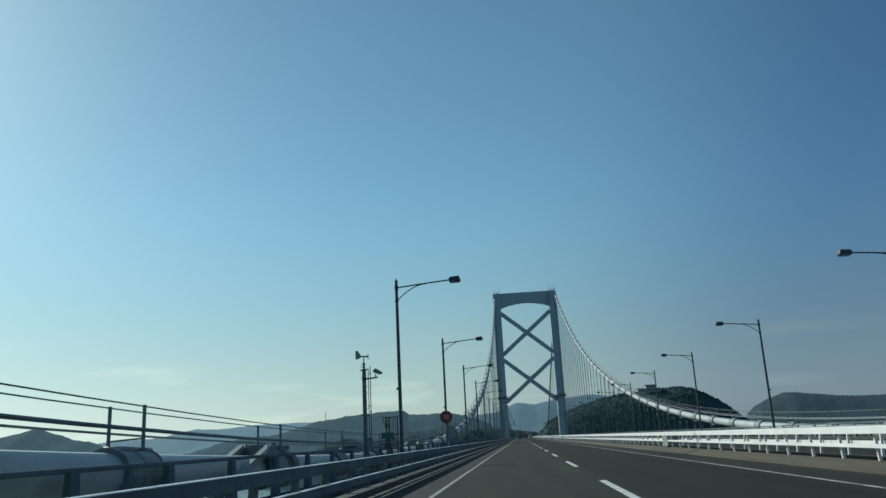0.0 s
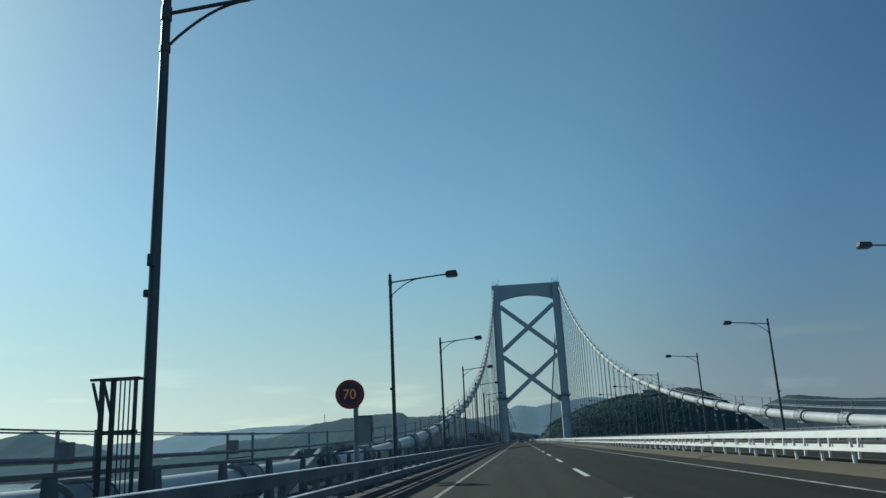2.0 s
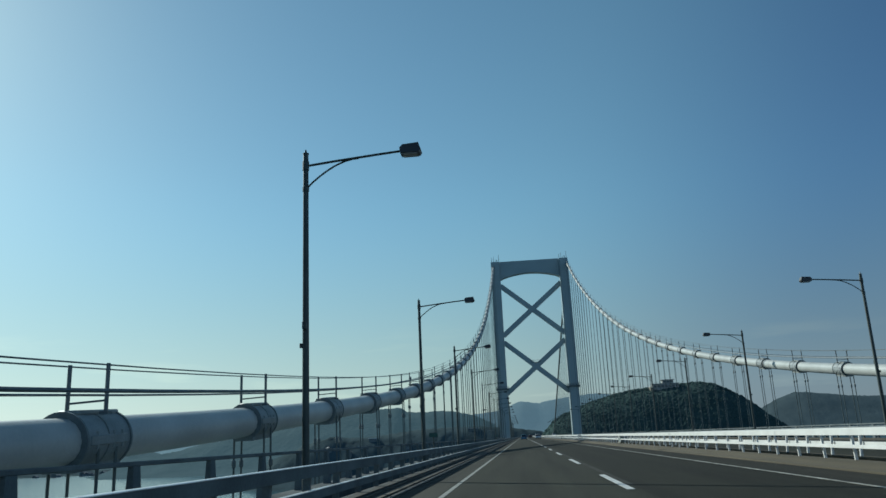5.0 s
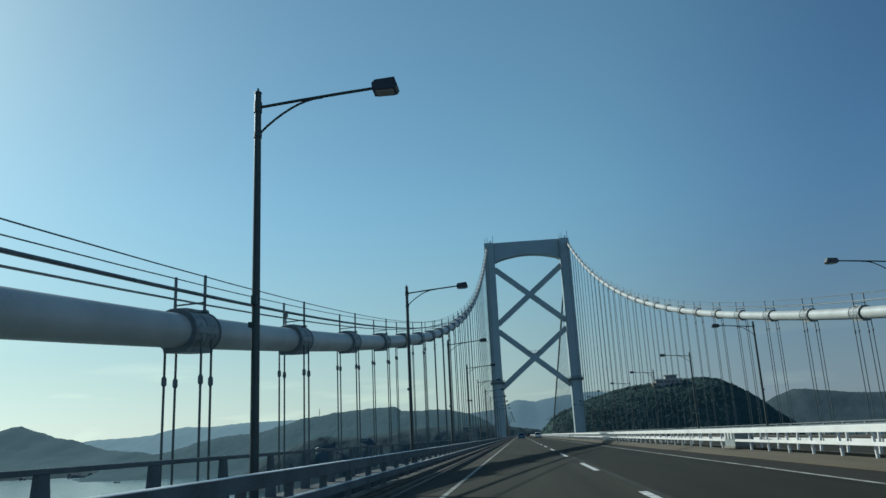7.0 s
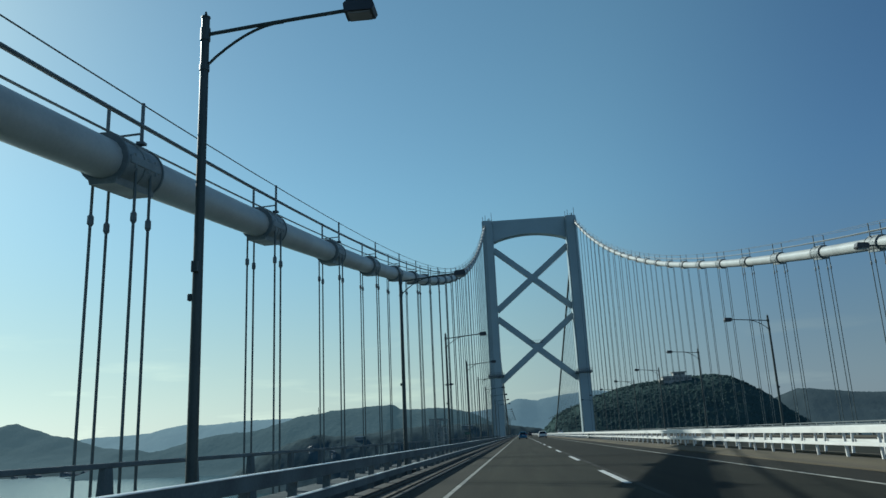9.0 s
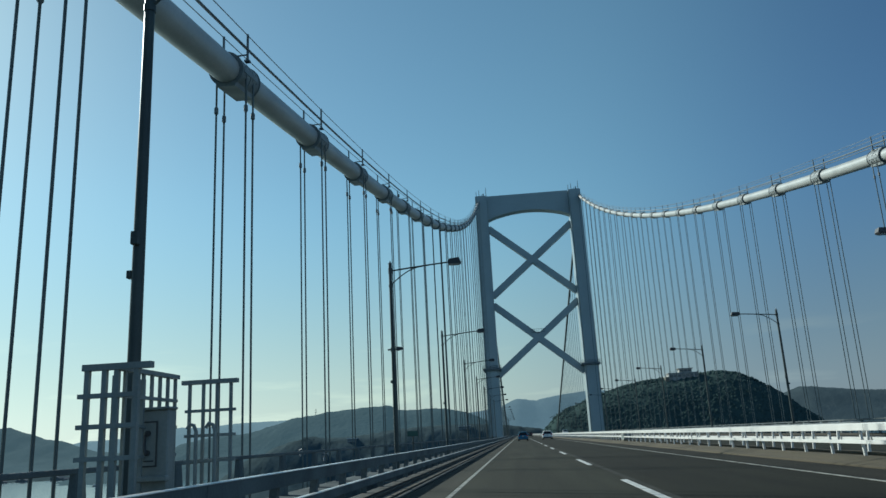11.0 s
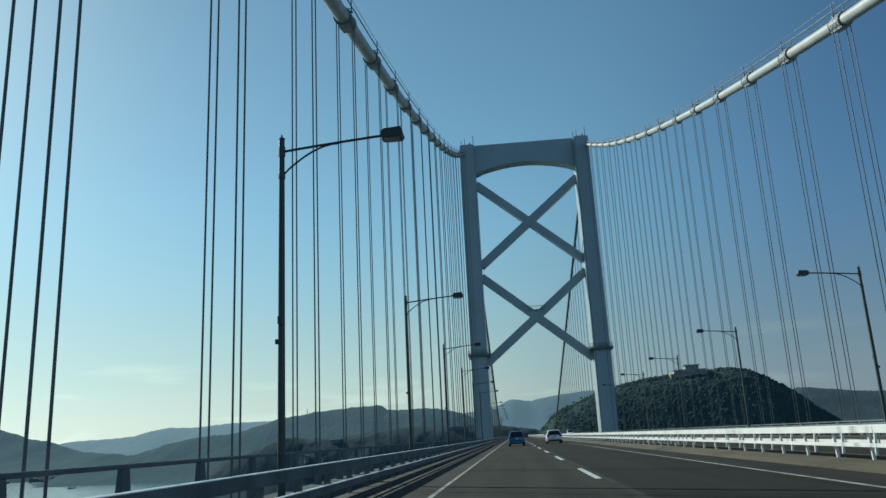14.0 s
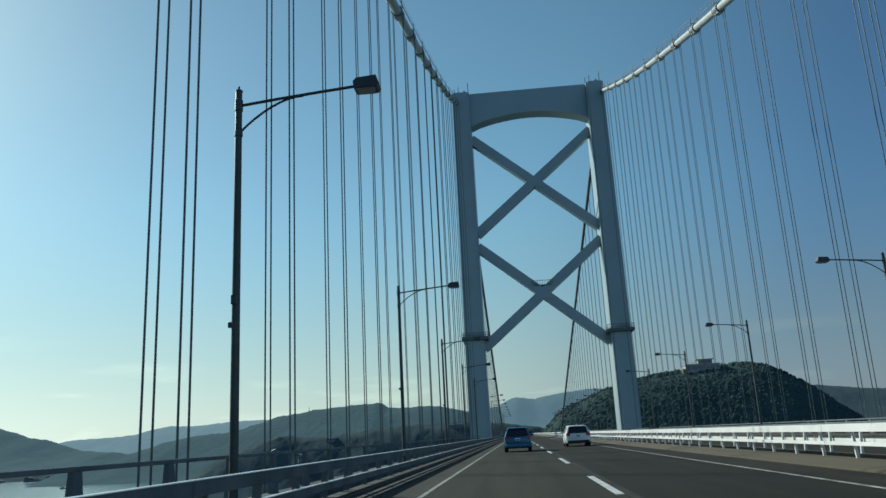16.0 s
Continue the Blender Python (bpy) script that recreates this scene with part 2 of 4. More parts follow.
marking("road_line_left", "white painted edge line of the carriageway", box(NB(), (-1.93, Y0, 0.0), (-1.825, Y1, 0.006)))
marking("road_line_right", "worn white painted edge line near the median", box(NB(), (5.7, Y0, 0.0), (5.785, Y1, 0.006)))
marking("road_line_opposite", "white painted edge line of the oncoming carriageway", box(NB(), (18.4, Y0, 0.0), (18.55, Y1, 0.006)))
SEAM = material("worn_seam", (0.05, 0.049, 0.04), 0.9, vary=0.3, scale=0.6, fine=25, dark=(0.02, 0.02, 0.016), spec=0.15)
single("road_lane_seam", box(NB(), (1.9, 100.0, 0.0), (2.06, Y1, 0.003)), SEAM, "pale worn seam between the two asphalt lanes")
dashes = tagged(new("road_lane_dashes"), "white dashed lane line between the two lanes", "lane line", "", "structure")
dash_me = mesh_of("dash", box(NB(), (-0.075, 0, 0), (0.075, 5.8, 0.006)), PAINT_LINE)
DASH0, DASH_STEP = 13.5, 14.2
for k in range(-5, 50):
    shared("dash", dash_me, dashes, pose(1.81, DASH0 + DASH_STEP * k, 0))
    shared("dash", dash_me, dashes, pose(14.6, DASH0 + DASH_STEP * k, 0))


def edge_structure(name, side):
    """Grating strips, kerb beam, cross beams and edge girder outside the carriageway."""
    o = thing(name, (CX, 0, 0), "painted steel edge girder and gratings along the deck", "bridge edge", kind="structure")
    s = side
    for k, (a, b, z, mt) in enumerate(((11.3, 11.42, 0.03, GRATE), (11.46, 11.56, 0.06, KERB_DUST), (11.6, 11.74, 0.03, GRATE), (11.78, 11.88, 0.07, KERB_DUST), (11.9, 12.2, 0.1, GRATE))):
        part("kerb_strip", box(NB(), (min(s * a, s * b), Y0, -0.55), (max(s * a, s * b), Y1, z)), mt, o)
    part("kerb_base", box(NB(), (min(s * 11.3, s * 12.2), Y0, -0.7), (max(s * 11.3, s * 12.2), Y1, -0.05)), GRATE, o)
    part("edge_girder", box(NB(), (min(s * 14.9, s * 17.05), Y0, -1.3), (max(s * 14.9, s * 17.05), Y1, -0.42), 0.05), GIRDER, o)
    bm = NB()
    for k in range(int((Y1 - Y0) / PANEL)):
        y = BAND0 - 10 * PANEL + PANEL * k
        box(bm, (min(s * 12.2, s * 17.9), y - 0.35, -1.6), (max(s * 12.2, s * 17.9), y + 0.35, -0.75))
    tagged(part("cross_beam", bm, GIRDER, o), kind="stuff")
    return o


edge_structure("trim_deck_edge_left", -1)
edge_structure("trim_deck_edge_right", 1)


# ---- barriers ----
def barrier(name, x, face, rails, base, step, top, label, mat, foot, split=(0, 330), slant=0.0, half=0.055, thick=0.06, cap=None):
    """A rail on posts. rails: (low z, high z, depth). face: the side on which the rails sit."""
    o = thing(name, (x, 0, 0), label, "guard rail", "guard rails along the road")
    for z0, z1, d in rails:
        long = step * 6
        me = mesh_of("rail", box(NB(), (min(face * 0.06, face * (0.06 + d)), 0, z0), (max(face * 0.06, face * (0.06 + d)), long - 0.02, z1), 0.006), mat)
        edge = None
        # added pale strip: painted glint of sun along each rail's top
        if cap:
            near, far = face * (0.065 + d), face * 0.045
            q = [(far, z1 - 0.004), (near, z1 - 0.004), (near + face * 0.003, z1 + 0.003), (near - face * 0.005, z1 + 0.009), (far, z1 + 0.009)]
            edge = mesh_of("glint_strip", prism(NB(), q, 0.01, long - 0.03), cap, True)
        for k in range(int((Y1 - Y0) / long)):
            rail = shared("rail", me, o, pose(0, Y0 + k * long, 0))
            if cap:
                shared("glint_strip", edge, rail, Matrix())
    bm = NB()
    prism(bm, [(-thick - face * 0.03, base), (thick - face * 0.03, base), (thick * 0.85 + face * slant, top), (-thick * 0.85 + face * slant, top)], -half, half)
    post = mesh_of("post", bm, mat)
    plate = mesh_of("base_plate", box(NB(), (-0.12, -0.11, base), (0.12, 0.11, base + 0.04)), foot) if foot else None
    rest = NB()
    y = Y0 + 0.6
    while y < Y1:
        if split[0] <= y <= split[1]:
            p = shared("post", post, o, pose(0, y, 0))
            if foot:
                shared("base_plate", plate, p, Matrix())
        else:
            box(rest, (-0.05, y - 0.05, base), (0.06, y + 0.05, top))
        y += step
    tagged(part("far_post", rest, mat, o), kind="stuff")
    return o


barrier("guard_rail", -3.72, 1, ((0.6, 0.78, 0.1), (0.25, 0.39, 0.08)), 0.0, 2.011, 0.74, "grey galvanised two-rail bridge guard rail on steel posts", RAIL, FOOT, slant=0.02, cap=RAIL_GLINT)
barrier("guard_rail", 20.62, -1, ((0.6, 0.78, 0.1), (0.25, 0.39, 0.08)), 0.0, 2.011, 0.74, "grey galvanised guard rail beyond the oncoming carriageway", RAIL, CONCRETE, slant=0.02, cap=RAIL_GLINT)
barrier("guard_rail", 7.95, -1, ((0.765, 0.925, 0.12), (0.45, 0.54, 0.09)), 0.14, 2.011, 0.88, "white painted median guard rail with a thick top rail", WHITE, None, slant=0.02, half=0.03, thick=0.035)
barrier("guard_rail", 8.95, 1, ((0.765, 0.925, 0.12), (0.45, 0.54, 0.09)), 0.14, 2.011, 0.88, "white painted median guard rail facing oncoming traffic", WHITE, None, slant=0.02, half=0.03, thick=0.035)


def outer_rail(x, side):
    o = thing("maintenance_railing", (x, 0, 0), "dark single-bar railing on tapered steel brackets at the deck edge", "railing", "railings at the deck edge")
    bm = NB()
    box(bm, (-0.05, Y0, 0.83), (0.05, Y1, 0.93), 0.015)
    part("top_bar", bm, RAIL_DARK, o)
    bracket = mesh_of("bracket", prism(NB(), [(-0.1, -0.42), (0.12, -0.42), (0.06, 0.83), (-0.06, 0.83)], -0.24, 0.24), RAIL)
    for v in bracket.vertices:
        if v.co.z > 0:
            v.co.y *= 0.6
    rest = NB()
    y = Y0 + 1.9
    while y < Y1:
        if 0 < y < 340:
            shared("bracket", bracket, o, pose(0, y, 0))
        else:
            box(rest, (-0.06, y - 0.15, -0.42), (0.06, y + 0.15, 0.72))
        y += PANEL / 2.5
    tagged(part("far_bracket", rest, RAIL_DARK, o), kind="stuff")


outer_rail(CX - 16.7, -1)
outer_rail(CX + 16.7, 1)


# ---- main cables, bands, hangers ----
def cable_drop(side):
    """The cable beside the oncoming carriageway hangs a little lower."""
    def sag(y):
        z = cable_z(y)
        d = 0.35 * min(1.0, max(0.0, (z - 8.0) / 20.0))
        return d * max(0.0, min(1.0, (TOWER_Y - y) / 45.0))

    return sag if side > 0 else lambda y: 0.0


BAND_SET = {-2: 0.42, -1: 0.35, 0: 0.65, 1: 0.1}  # bands that stand a little off the even spacing


def main_cable(side):
    x = CX + side * HALF_CABLE
    drop = cable_drop(side)
    o = thing("main_cable", (x, 0, 0), "thick pale grey wrapped main suspension cable with dark bands", "cable", "main cables")
    ys = [Y0 + i * 2.505 for i in range(int((TOWER_Y - 1.0 - Y0) / 2.505) + 1)] + [TOWER_Y]
    part("cable", tube(NB(), [(0, y, cable_z(y) - drop(y)) for y in ys], 0.46, 16), CABLE, o, smooth=True)
    part("backstay", tube(NB(), [(0, TOWER_Y, 81.5), (0, TOWER_Y + 150, cable_z(TOWER_Y + 150)), (0, TOWER_Y + 306, cable_z(TOWER_Y + 306))], 0.46, 12), BAND, o, "dark main cable running down behind the tower", smooth=True)
    # handropes: a thin one on the stanchions' heads and a thicker one low down, on both sides
    for dx in (-0.42, 0.42):
        part("hand_rope", tube(NB(), [(dx, y, cable_z(y) - drop(y) + 1.5) for y in ys[::2] + [TOWER_Y]], 0.018, 5), BAND, o)
        part("service_rope", tube(NB(), [(dx, y, cable_z(y) - drop(y) + 0.92 + (0.05 if dx > 0 else 0)) for y in ys[::2] + [TOWER_Y]], 0.05 if dx * side < 0 else 0.03, 6), BAND, o)
    bm = NB()
    rod(bm, (0, -0.84, 0), (0, -0.06, 0), 0.55, n=28)
    rod(bm, (0, -0.06, 0), (0, 0.0, 0), 0.525, n=28)
    rod(bm, (0, 0.0, 0), (0, 0.84, 0), 0.555, n=28)
    prism(bm, [(-0.3, -0.585), (0.3, -0.585), (0.34, -0.42), (-0.34, -0.42)], -0.9, 0.86)
    box(bm, (-0.22, -0.66, 0.5), (0.22, 0.92, 0.6), 0.03)
    for sx in (-1, 1):
        box(bm, (sx * 0.52 - 0.05, -0.7, -0.1), (sx * 0.52 + 0.05, 0.7, 0.1), 0.02)
        for yy in (-0.45, 0.15, 0.5):
            rod(bm, (sx * 0.54, yy, -0.17), (sx * 0.54, yy, 0.17), 0.032, n=6)
    # light painted into the band colour: shaded on the left cable, sunlit right
    band = mesh_of("cable_band", bm, BAND_SHADED if side < 0 else BAND_SUNLIT, True)
    rim = mesh_of("band_rim", rod(NB(), (0, -0.03, 0), (0, 0.03, 0), 0.585, n=28), BAND)
    st = mesh_of("stanchion", rod(box(NB(), (-0.09, -0.09, 0.5), (0.09, 0.09, 0.56)), (0, 0, 0.5), (0, 0, 1.54), 0.042, n=6), BAND)
    tie = mesh_of("stanchion_tie", beam(NB(), (-0.42, 0, 0.74), (0.42, 0, 0.78), 0.04, 0.04), BAND)
    jb = mesh_of("junction_box", box(box(NB(), (-0.1, -0.1, 0.88), (0.18, 0.1, 1.32), 0.015), (-0.16, -0.03, 1.0), (-0.1, 0.03, 1.06)), BAND)
    mk = mesh_of("marker_lamp", rod(rod(NB(), (0, 0, 0.55), (0, 0, 0.95), 0.03, n=6), (0, 0, 0.95), (0, 0, 1.2), 0.085, n=10), BAND)
    k = 0
    while True:
        y = BAND0 - 10 * PANEL + PANEL * k + BAND_SET.get(k - 10, 0.0)
        k += 1
        if y > TOWER_Y - 5:
            break
        slope = math.degrees(math.atan2(cable_z(y + 1) - cable_z(y - 1), 2))
        b = shared("cable_band", band, o, pose(0, y, cable_z(y) - drop(y), slope))
        for yy in (-0.84, 0.84):
            shared("band_rim", rim, b, pose(0, yy, 0))
        for dx in (-0.42, 0.42):
            s = shared("stanchion", st, b, pose(dx, 0.0, 0) @ pose(0, 0, 0, -slope))
        shared("stanchion_tie", tie, b, pose(0, 0, 0) @ pose(0, 0, 0, -slope))
        if side < 0 and k - 11 in (10, 20):
            shared("marker_lamp", mk, b, pose(-0.34, 0, 0) @ pose(0, 0, 0, -slope))
        if side < 0 and k - 11 in (0, 1):
            shared("junction_box", jb, b, pose(-0.25, 0, 0) @ pose(0, 0, 0, -slope))
    return o


main_cable(-1)
main_cable(1)


def centre_stay(y):
    """Pale inclined stays from the deck edge up to two heavy clamps on the main cable."""
    o = thing("centre_stay", (CX - HALF_CABLE, y, 0), "pale inclined stay beams with two dark toothed cable clamps", "cable stay", "centre stays of the main cable")
    for dx in (-0.5, 0.5):
        stay = part("stay_beam", beam(NB(), (dx, -7.2, -0.42), (dx, -1.5, cable_z(y - 1.5) + 0.7), 0.2, 0.26), STEEL, o, "grey painted stay beam")
        part("end_plate", beam(NB(), (dx, -1.9, cable_z(y - 1.5) + 0.38), (dx, -1.2, cable_z(y - 1.5) + 0.74), 0.26, 0.3), BAND, stay)
    for yy in (-1.1, 1.25):
        zc = cable_z(y + yy)
        bm = NB()
        for k, r in enumerate((0.6, 0.7, 0.7, 0.6)):
            rod(bm, (0, yy - 0.6 + 0.3 * k, zc), (0, yy - 0.3 + 0.3 * k, zc), r, n=18)
        clamp = part("cable_clamp", bm, BAND, o, smooth=True)
        for k in range(6):
            for dx in (-0.16, 0.16):
                part("clamp_bolt", rod(NB(), (dx, yy - 0.5 + 0.2 * k, zc + 0.62), (dx, yy - 0.5 + 0.2 * k, zc + 0.82), 0.055, n=6), BAND, clamp)
        part("clamp_lug", box(NB(), (-0.14, yy - 0.55, zc + 0.56), (0.14, yy + 0.55, zc + 0.75), 0.02), BAND, clamp)
    return o


for y in (BAND0 - 2 * PANEL + 0.42, BAND0 + 2 * PANEL):
    centre_stay(y)


def hanger(x, y):
    zc = cable_z(y) - cable_drop(x - CX)(y)
    low = -0.6
    o = thing("hanger", (x, y, low), "group of four steel hanger ropes under a cable band", "hanger", "hangers of the main cables")
    for dx in (-0.5, 0.5):
        for dy in (-0.34, 0.34):
            bm = rod(NB(), (dx, dy, 0), (dx, dy, zc - low), 0.033, n=6)
            r = part("rope", bm, ROPE, o)
            zs = zc - low - 1.35
            if zs > 0.2 and y < 240:
                sock = rod(NB(), (dx, dy, zs - 0.13), (dx, dy, zs - 0.08), 0.042, 0.07, n=8)
                rod(sock, (dx, dy, zs - 0.08), (dx, dy, zs + 0.1), 0.074, 0.07, n=8)
                part("socket", rod(sock, (dx, dy, zs + 0.1), (dx, dy, zs + 0.15), 0.056, 0.036, n=8), BAND, r)
    return o


for side in (-1, 1):
    for k in range(80):
        y = BAND0 - 10 * PANEL + PANEL * k
        if cable_z(y) > 0.7 and Y0 + 20 < y < TOWER_Y - 5:
            hanger(CX + side * HALF_CABLE, y)
    for k in range(27):
        y = TOWER_Y + 14 + PANEL * k
        o = thing("hanger", (CX + side * HALF_CABLE, y, -0.6), "slender steel hanger ropes of the span behind the tower", "hanger", "hangers of the far span")
        for dy in (-0.34, 0.34):
            part("rope", rod(NB(), (0, dy, 0), (0, dy, cable_z(y) + 0.6), 0.05, n=6), ROPE, o)


# ---- street lamps ----
def street_lamp():
    o = thing("street_lamp", (0, 0, 0), "tall dark steel street lamp with a curved brace and boxy head", "street lamp", "street lamps along the bridge")
    part("pole", rod(NB(), (0, 0, -0.45), (0, 0, 11.1), 0.125, 0.095, 12), POLE, o, smooth=True)
    part("cap", rod(rod(NB(), (0, 0, 11.1), (0, 0, 11.13), 0.11, n=12), (0, 0, 11.13), (0, 0, 11.27), 0.05, 0.02, 8), POLE, o)
    part("collar", rod(NB(), (0, 0, 10.5), (0, 0, 10.82), 0.12, n=12), POLE, o)
    part("brace_collar", rod(NB(), (0, 0, 9.72), (0, 0, 9.86), 0.12, n=12), POLE, o)
    part("arm", tube(NB(), [(0.05, 0, 10.66), (1.2, 0, 10.77), (2.4, 0, 10.87), (3.45, 0, 10.95)], 0.045, 8), POLE, o, smooth=True)
    pts = [(0.05 + 1.85 * t, 0, 9.84 + 0.96 * math.sin(t * math.pi / 2) ** 0.9) for t in [i / 8 for i in range(9)]]
    part("brace", tube(NB(), pts, 0.032, 6), POLE, o, smooth=True)
    bm = prism(NB(), [(3.4, 10.8), (4.06, 10.8), (4.12, 10.9), (4.04, 11.14), (3.48, 11.1), (3.38, 11.0)], -0.24, 0.24)
    head = part("lamp_head", bm, DARK, o)
    part("lens", box(NB(), (3.48, -0.19, 10.76), (4.0, 0.19, 10.81)), GLASS_LENS, head)
    part("junction_box", box(NB(), (-0.07, -0.22, 4.85), (0.07, -0.1, 5.1), 0.01), POLE, o)
    part("bolt_box", box(NB(), (-0.2, -0.06, 4.25), (-0.1, 0.06, 4.4), 0.01), POLE, o)
    part("base_flange", rod(NB(), (0, 0, -0.45), (0, 0, -0.38), 0.26, n=12), STEEL, o)
    return o


LAMP_SET = {0: 0.05, 1: 0.1, 2: -0.25, 5: 0.3, 6: -0.22, 8: -0.15}  # poles that stand a little off the even spacing
lamp = street_lamp()
lamp.matrix_basis = pose(CX - 15.65, LAMP0 + LAMP_SET[0], 0)
for k in range(0, 23):
    y = LAMP0 + LAMP_STEP * k
    if abs(y - TOWER_Y) < 6:
        continue
    if k:
        copy_thing(lamp, pose(CX - 15.65, y + LAMP_SET.get(k, 0.0), 0))
    copy_thing(lamp, pose(CX + 15.65, y, 0, 0, 0, 180))


# ---- tower ----
def bridge_tower():
    o = thing("bridge_tower", (TOWER_X, TOWER_Y, 0), "pale blue-grey steel suspension bridge tower with two crossed bracings", "bridge tower")
    for s in (-1, 1):
        bm = NB()
        c, hw, hd = 16.2, 2.05, 4.0
        pts = [(-hw + 0.45, -hd), (hw - 0.45, -hd), (hw - 0.45, -hd + 0.45), (hw, -hd + 0.45), (hw, hd - 0.45), (hw - 0.45, hd - 0.45), (hw - 0.45, hd), (-hw + 0.45, hd), (-hw + 0.45, hd - 0.45), (-hw, hd - 0.45), (-hw, -hd + 0.45), (-hw + 0.45, -hd + 0.45)]
        lo = [bm.verts.new((s * c + x * 1.12 + s * 0.25, y * 1.06, SEA)) for x, y in pts]
        hi = [bm.verts.new((s * c + x, y, 82.65)) for x, y in pts]
        for i in range(12):
            bm.faces.new((lo[i], lo[(i + 1) % 12], hi[(i + 1) % 12], hi[i]))
        bm.faces.new(hi)
        bmesh.ops.recalc_face_normals(bm, faces=bm.faces)
        leg = part("leg", bm, TOWER, o)
        # walkway collar round the leg
        col = part("collar_platform", box(NB(), (s * c - 3.0, -5.0, 22.0), (s * c + 3.0, 5.0, 22.7), 0.1), BAND, leg, "dark walkway platform round the tower leg")
        bm = NB()
        for zz in (23.0, 23.6):
            for yy in (-4.9, 4.9):
                beam(bm, (s * c - 2.9, yy, zz), (s * c + 2.9, yy, zz), 0.08, 0.08)
            for xx in (-2.9, 2.9):
                beam(bm, (s * c + xx, -4.9, zz), (s * c + xx, 4.9, zz), 0.08, 0.08)
        for i in range(13):
            for yy in (-4.9, 4.9):
                beam(bm, (s * c - 2.9 + i * 5.8 / 12, yy, 22.4), (s * c - 2.9 + i * 5.8 / 12, yy, 23.6), 0.09, 0.09)
        part("collar_railing", bm, BAND, leg)
        part("saddle_cover", box(NB(), (s * c - 1.2, -2.0, 82.65), (s * c + 1.2, 2.0, 83.15), 0.2), TOWER, leg)
        for dx, hgt in ((-1.7, 2.9), (1.75, 4.2), (0.2, 1.8), (-0.7, 3.4)):
            part("mast", rod(NB(), (s * c + dx, 0, 82.65), (s * c + dx, 0, 82.65 + hgt), 0.13, 0.08, 6), BAND, leg)
        part("beacon", rod(NB(), (s * c + 0.8, -1, 83.55), (s * c + 0.8, -1, 84.35), 0.22, 0.18, 8), BAND, leg)
    n = 14
    arc = [(-14.1 + 28.2 * i / n, 74.4 + 2.6 * math.sin(math.pi * i / n) ** 0.8) for i in range(n + 1)]
    part("portal_beam", prism(NB(), [(14.1, 82.95), (-14.1, 82.95)] + [(-14.1, 74.3)] + arc[1:-1] + [(14.1, 74.3)], -1.9, 1.9), TOWER, o)
    for zt, zb in ((71.5, 47.4), (44.3, 20.4)):
        zm = (zt + zb) / 2
        for sx in (-1, 1):
            for za in (zt, zb):
                part("brace", beam(NB(), (sx * 14.4, 0, za), (sx * 0.6, 0, zm + (za - zm) * 0.04), 2.0, 2.15), TOWER, o)
        pts = [(1.55, 0.0), (2.35, 1.0), (2.1, 1.9), (1.2, 1.5), (0, 1.25), (-1.2, 1.5), (-2.1, 1.9), (-2.35, 1.0), (-1.55, 0), (-2.35, -1.0), (-2.1, -1.9), (-1.2, -1.5), (0, -1.25), (1.2, -1.5), (2.1, -1.9), (2.35, -1.0)]
        part("node_plate", prism(NB(), [(x, zm + z) for x, z in pts], -1.12, 1.12), TOWER, o)
    # small walkway with a railing on the lower crossing
    zm = 32.35
    plat = part("node_walkway", box(NB(), (-2.2, -1.2, zm + 1.75), (2.2, 1.2, zm + 1.9)), BAND, o)
    for i in range(9):
        x = -2.2 + i * 0.55
        part("railing_post", beam(NB(), (x * 0.9, -1.2, zm + 1.8), (x * 1.15, -1.2, zm + 2.9), 0.08, 0.08), BAND, plat)
    part("railing_bar", beam(NB(), (-2.5, -1.2, zm + 2.9), (2.5, -1.2, zm + 2.9), 0.09, 0.09), BAND, plat)
    return o


bridge_tower()


# ---- fittings on the left edge ----
LX = CX - 15.65  # line of the lamp poles
ORANGE_LED = material("amber_led", (0.3, 0.1, 0.03), 0.5, vary=0.05)
RED_LED = material("red_led", (0.06, 0.014, 0.014), 0.5, vary=0.1)
for m_, c_, e_ in ((ORANGE_LED, (1.0, 0.36, 0.12, 1), 0.12), (RED_LED, (0.9, 0.12, 0.08, 1), 0.025)):
    p_ = m_.node_tree.nodes["Principled BSDF"]
    p_.inputs["Emission Color"].default_value, p_.inputs["Emission Strength"].default_value = c_, e_
GREEN_SIGN = material("green_sign_face", (0.05, 0.115, 0.09), 0.6, vary=0.1)
CAGE = material("pale_cage_paint", (0.24, 0.27, 0.26), 0.55, vary=0.15, scale=1.5)


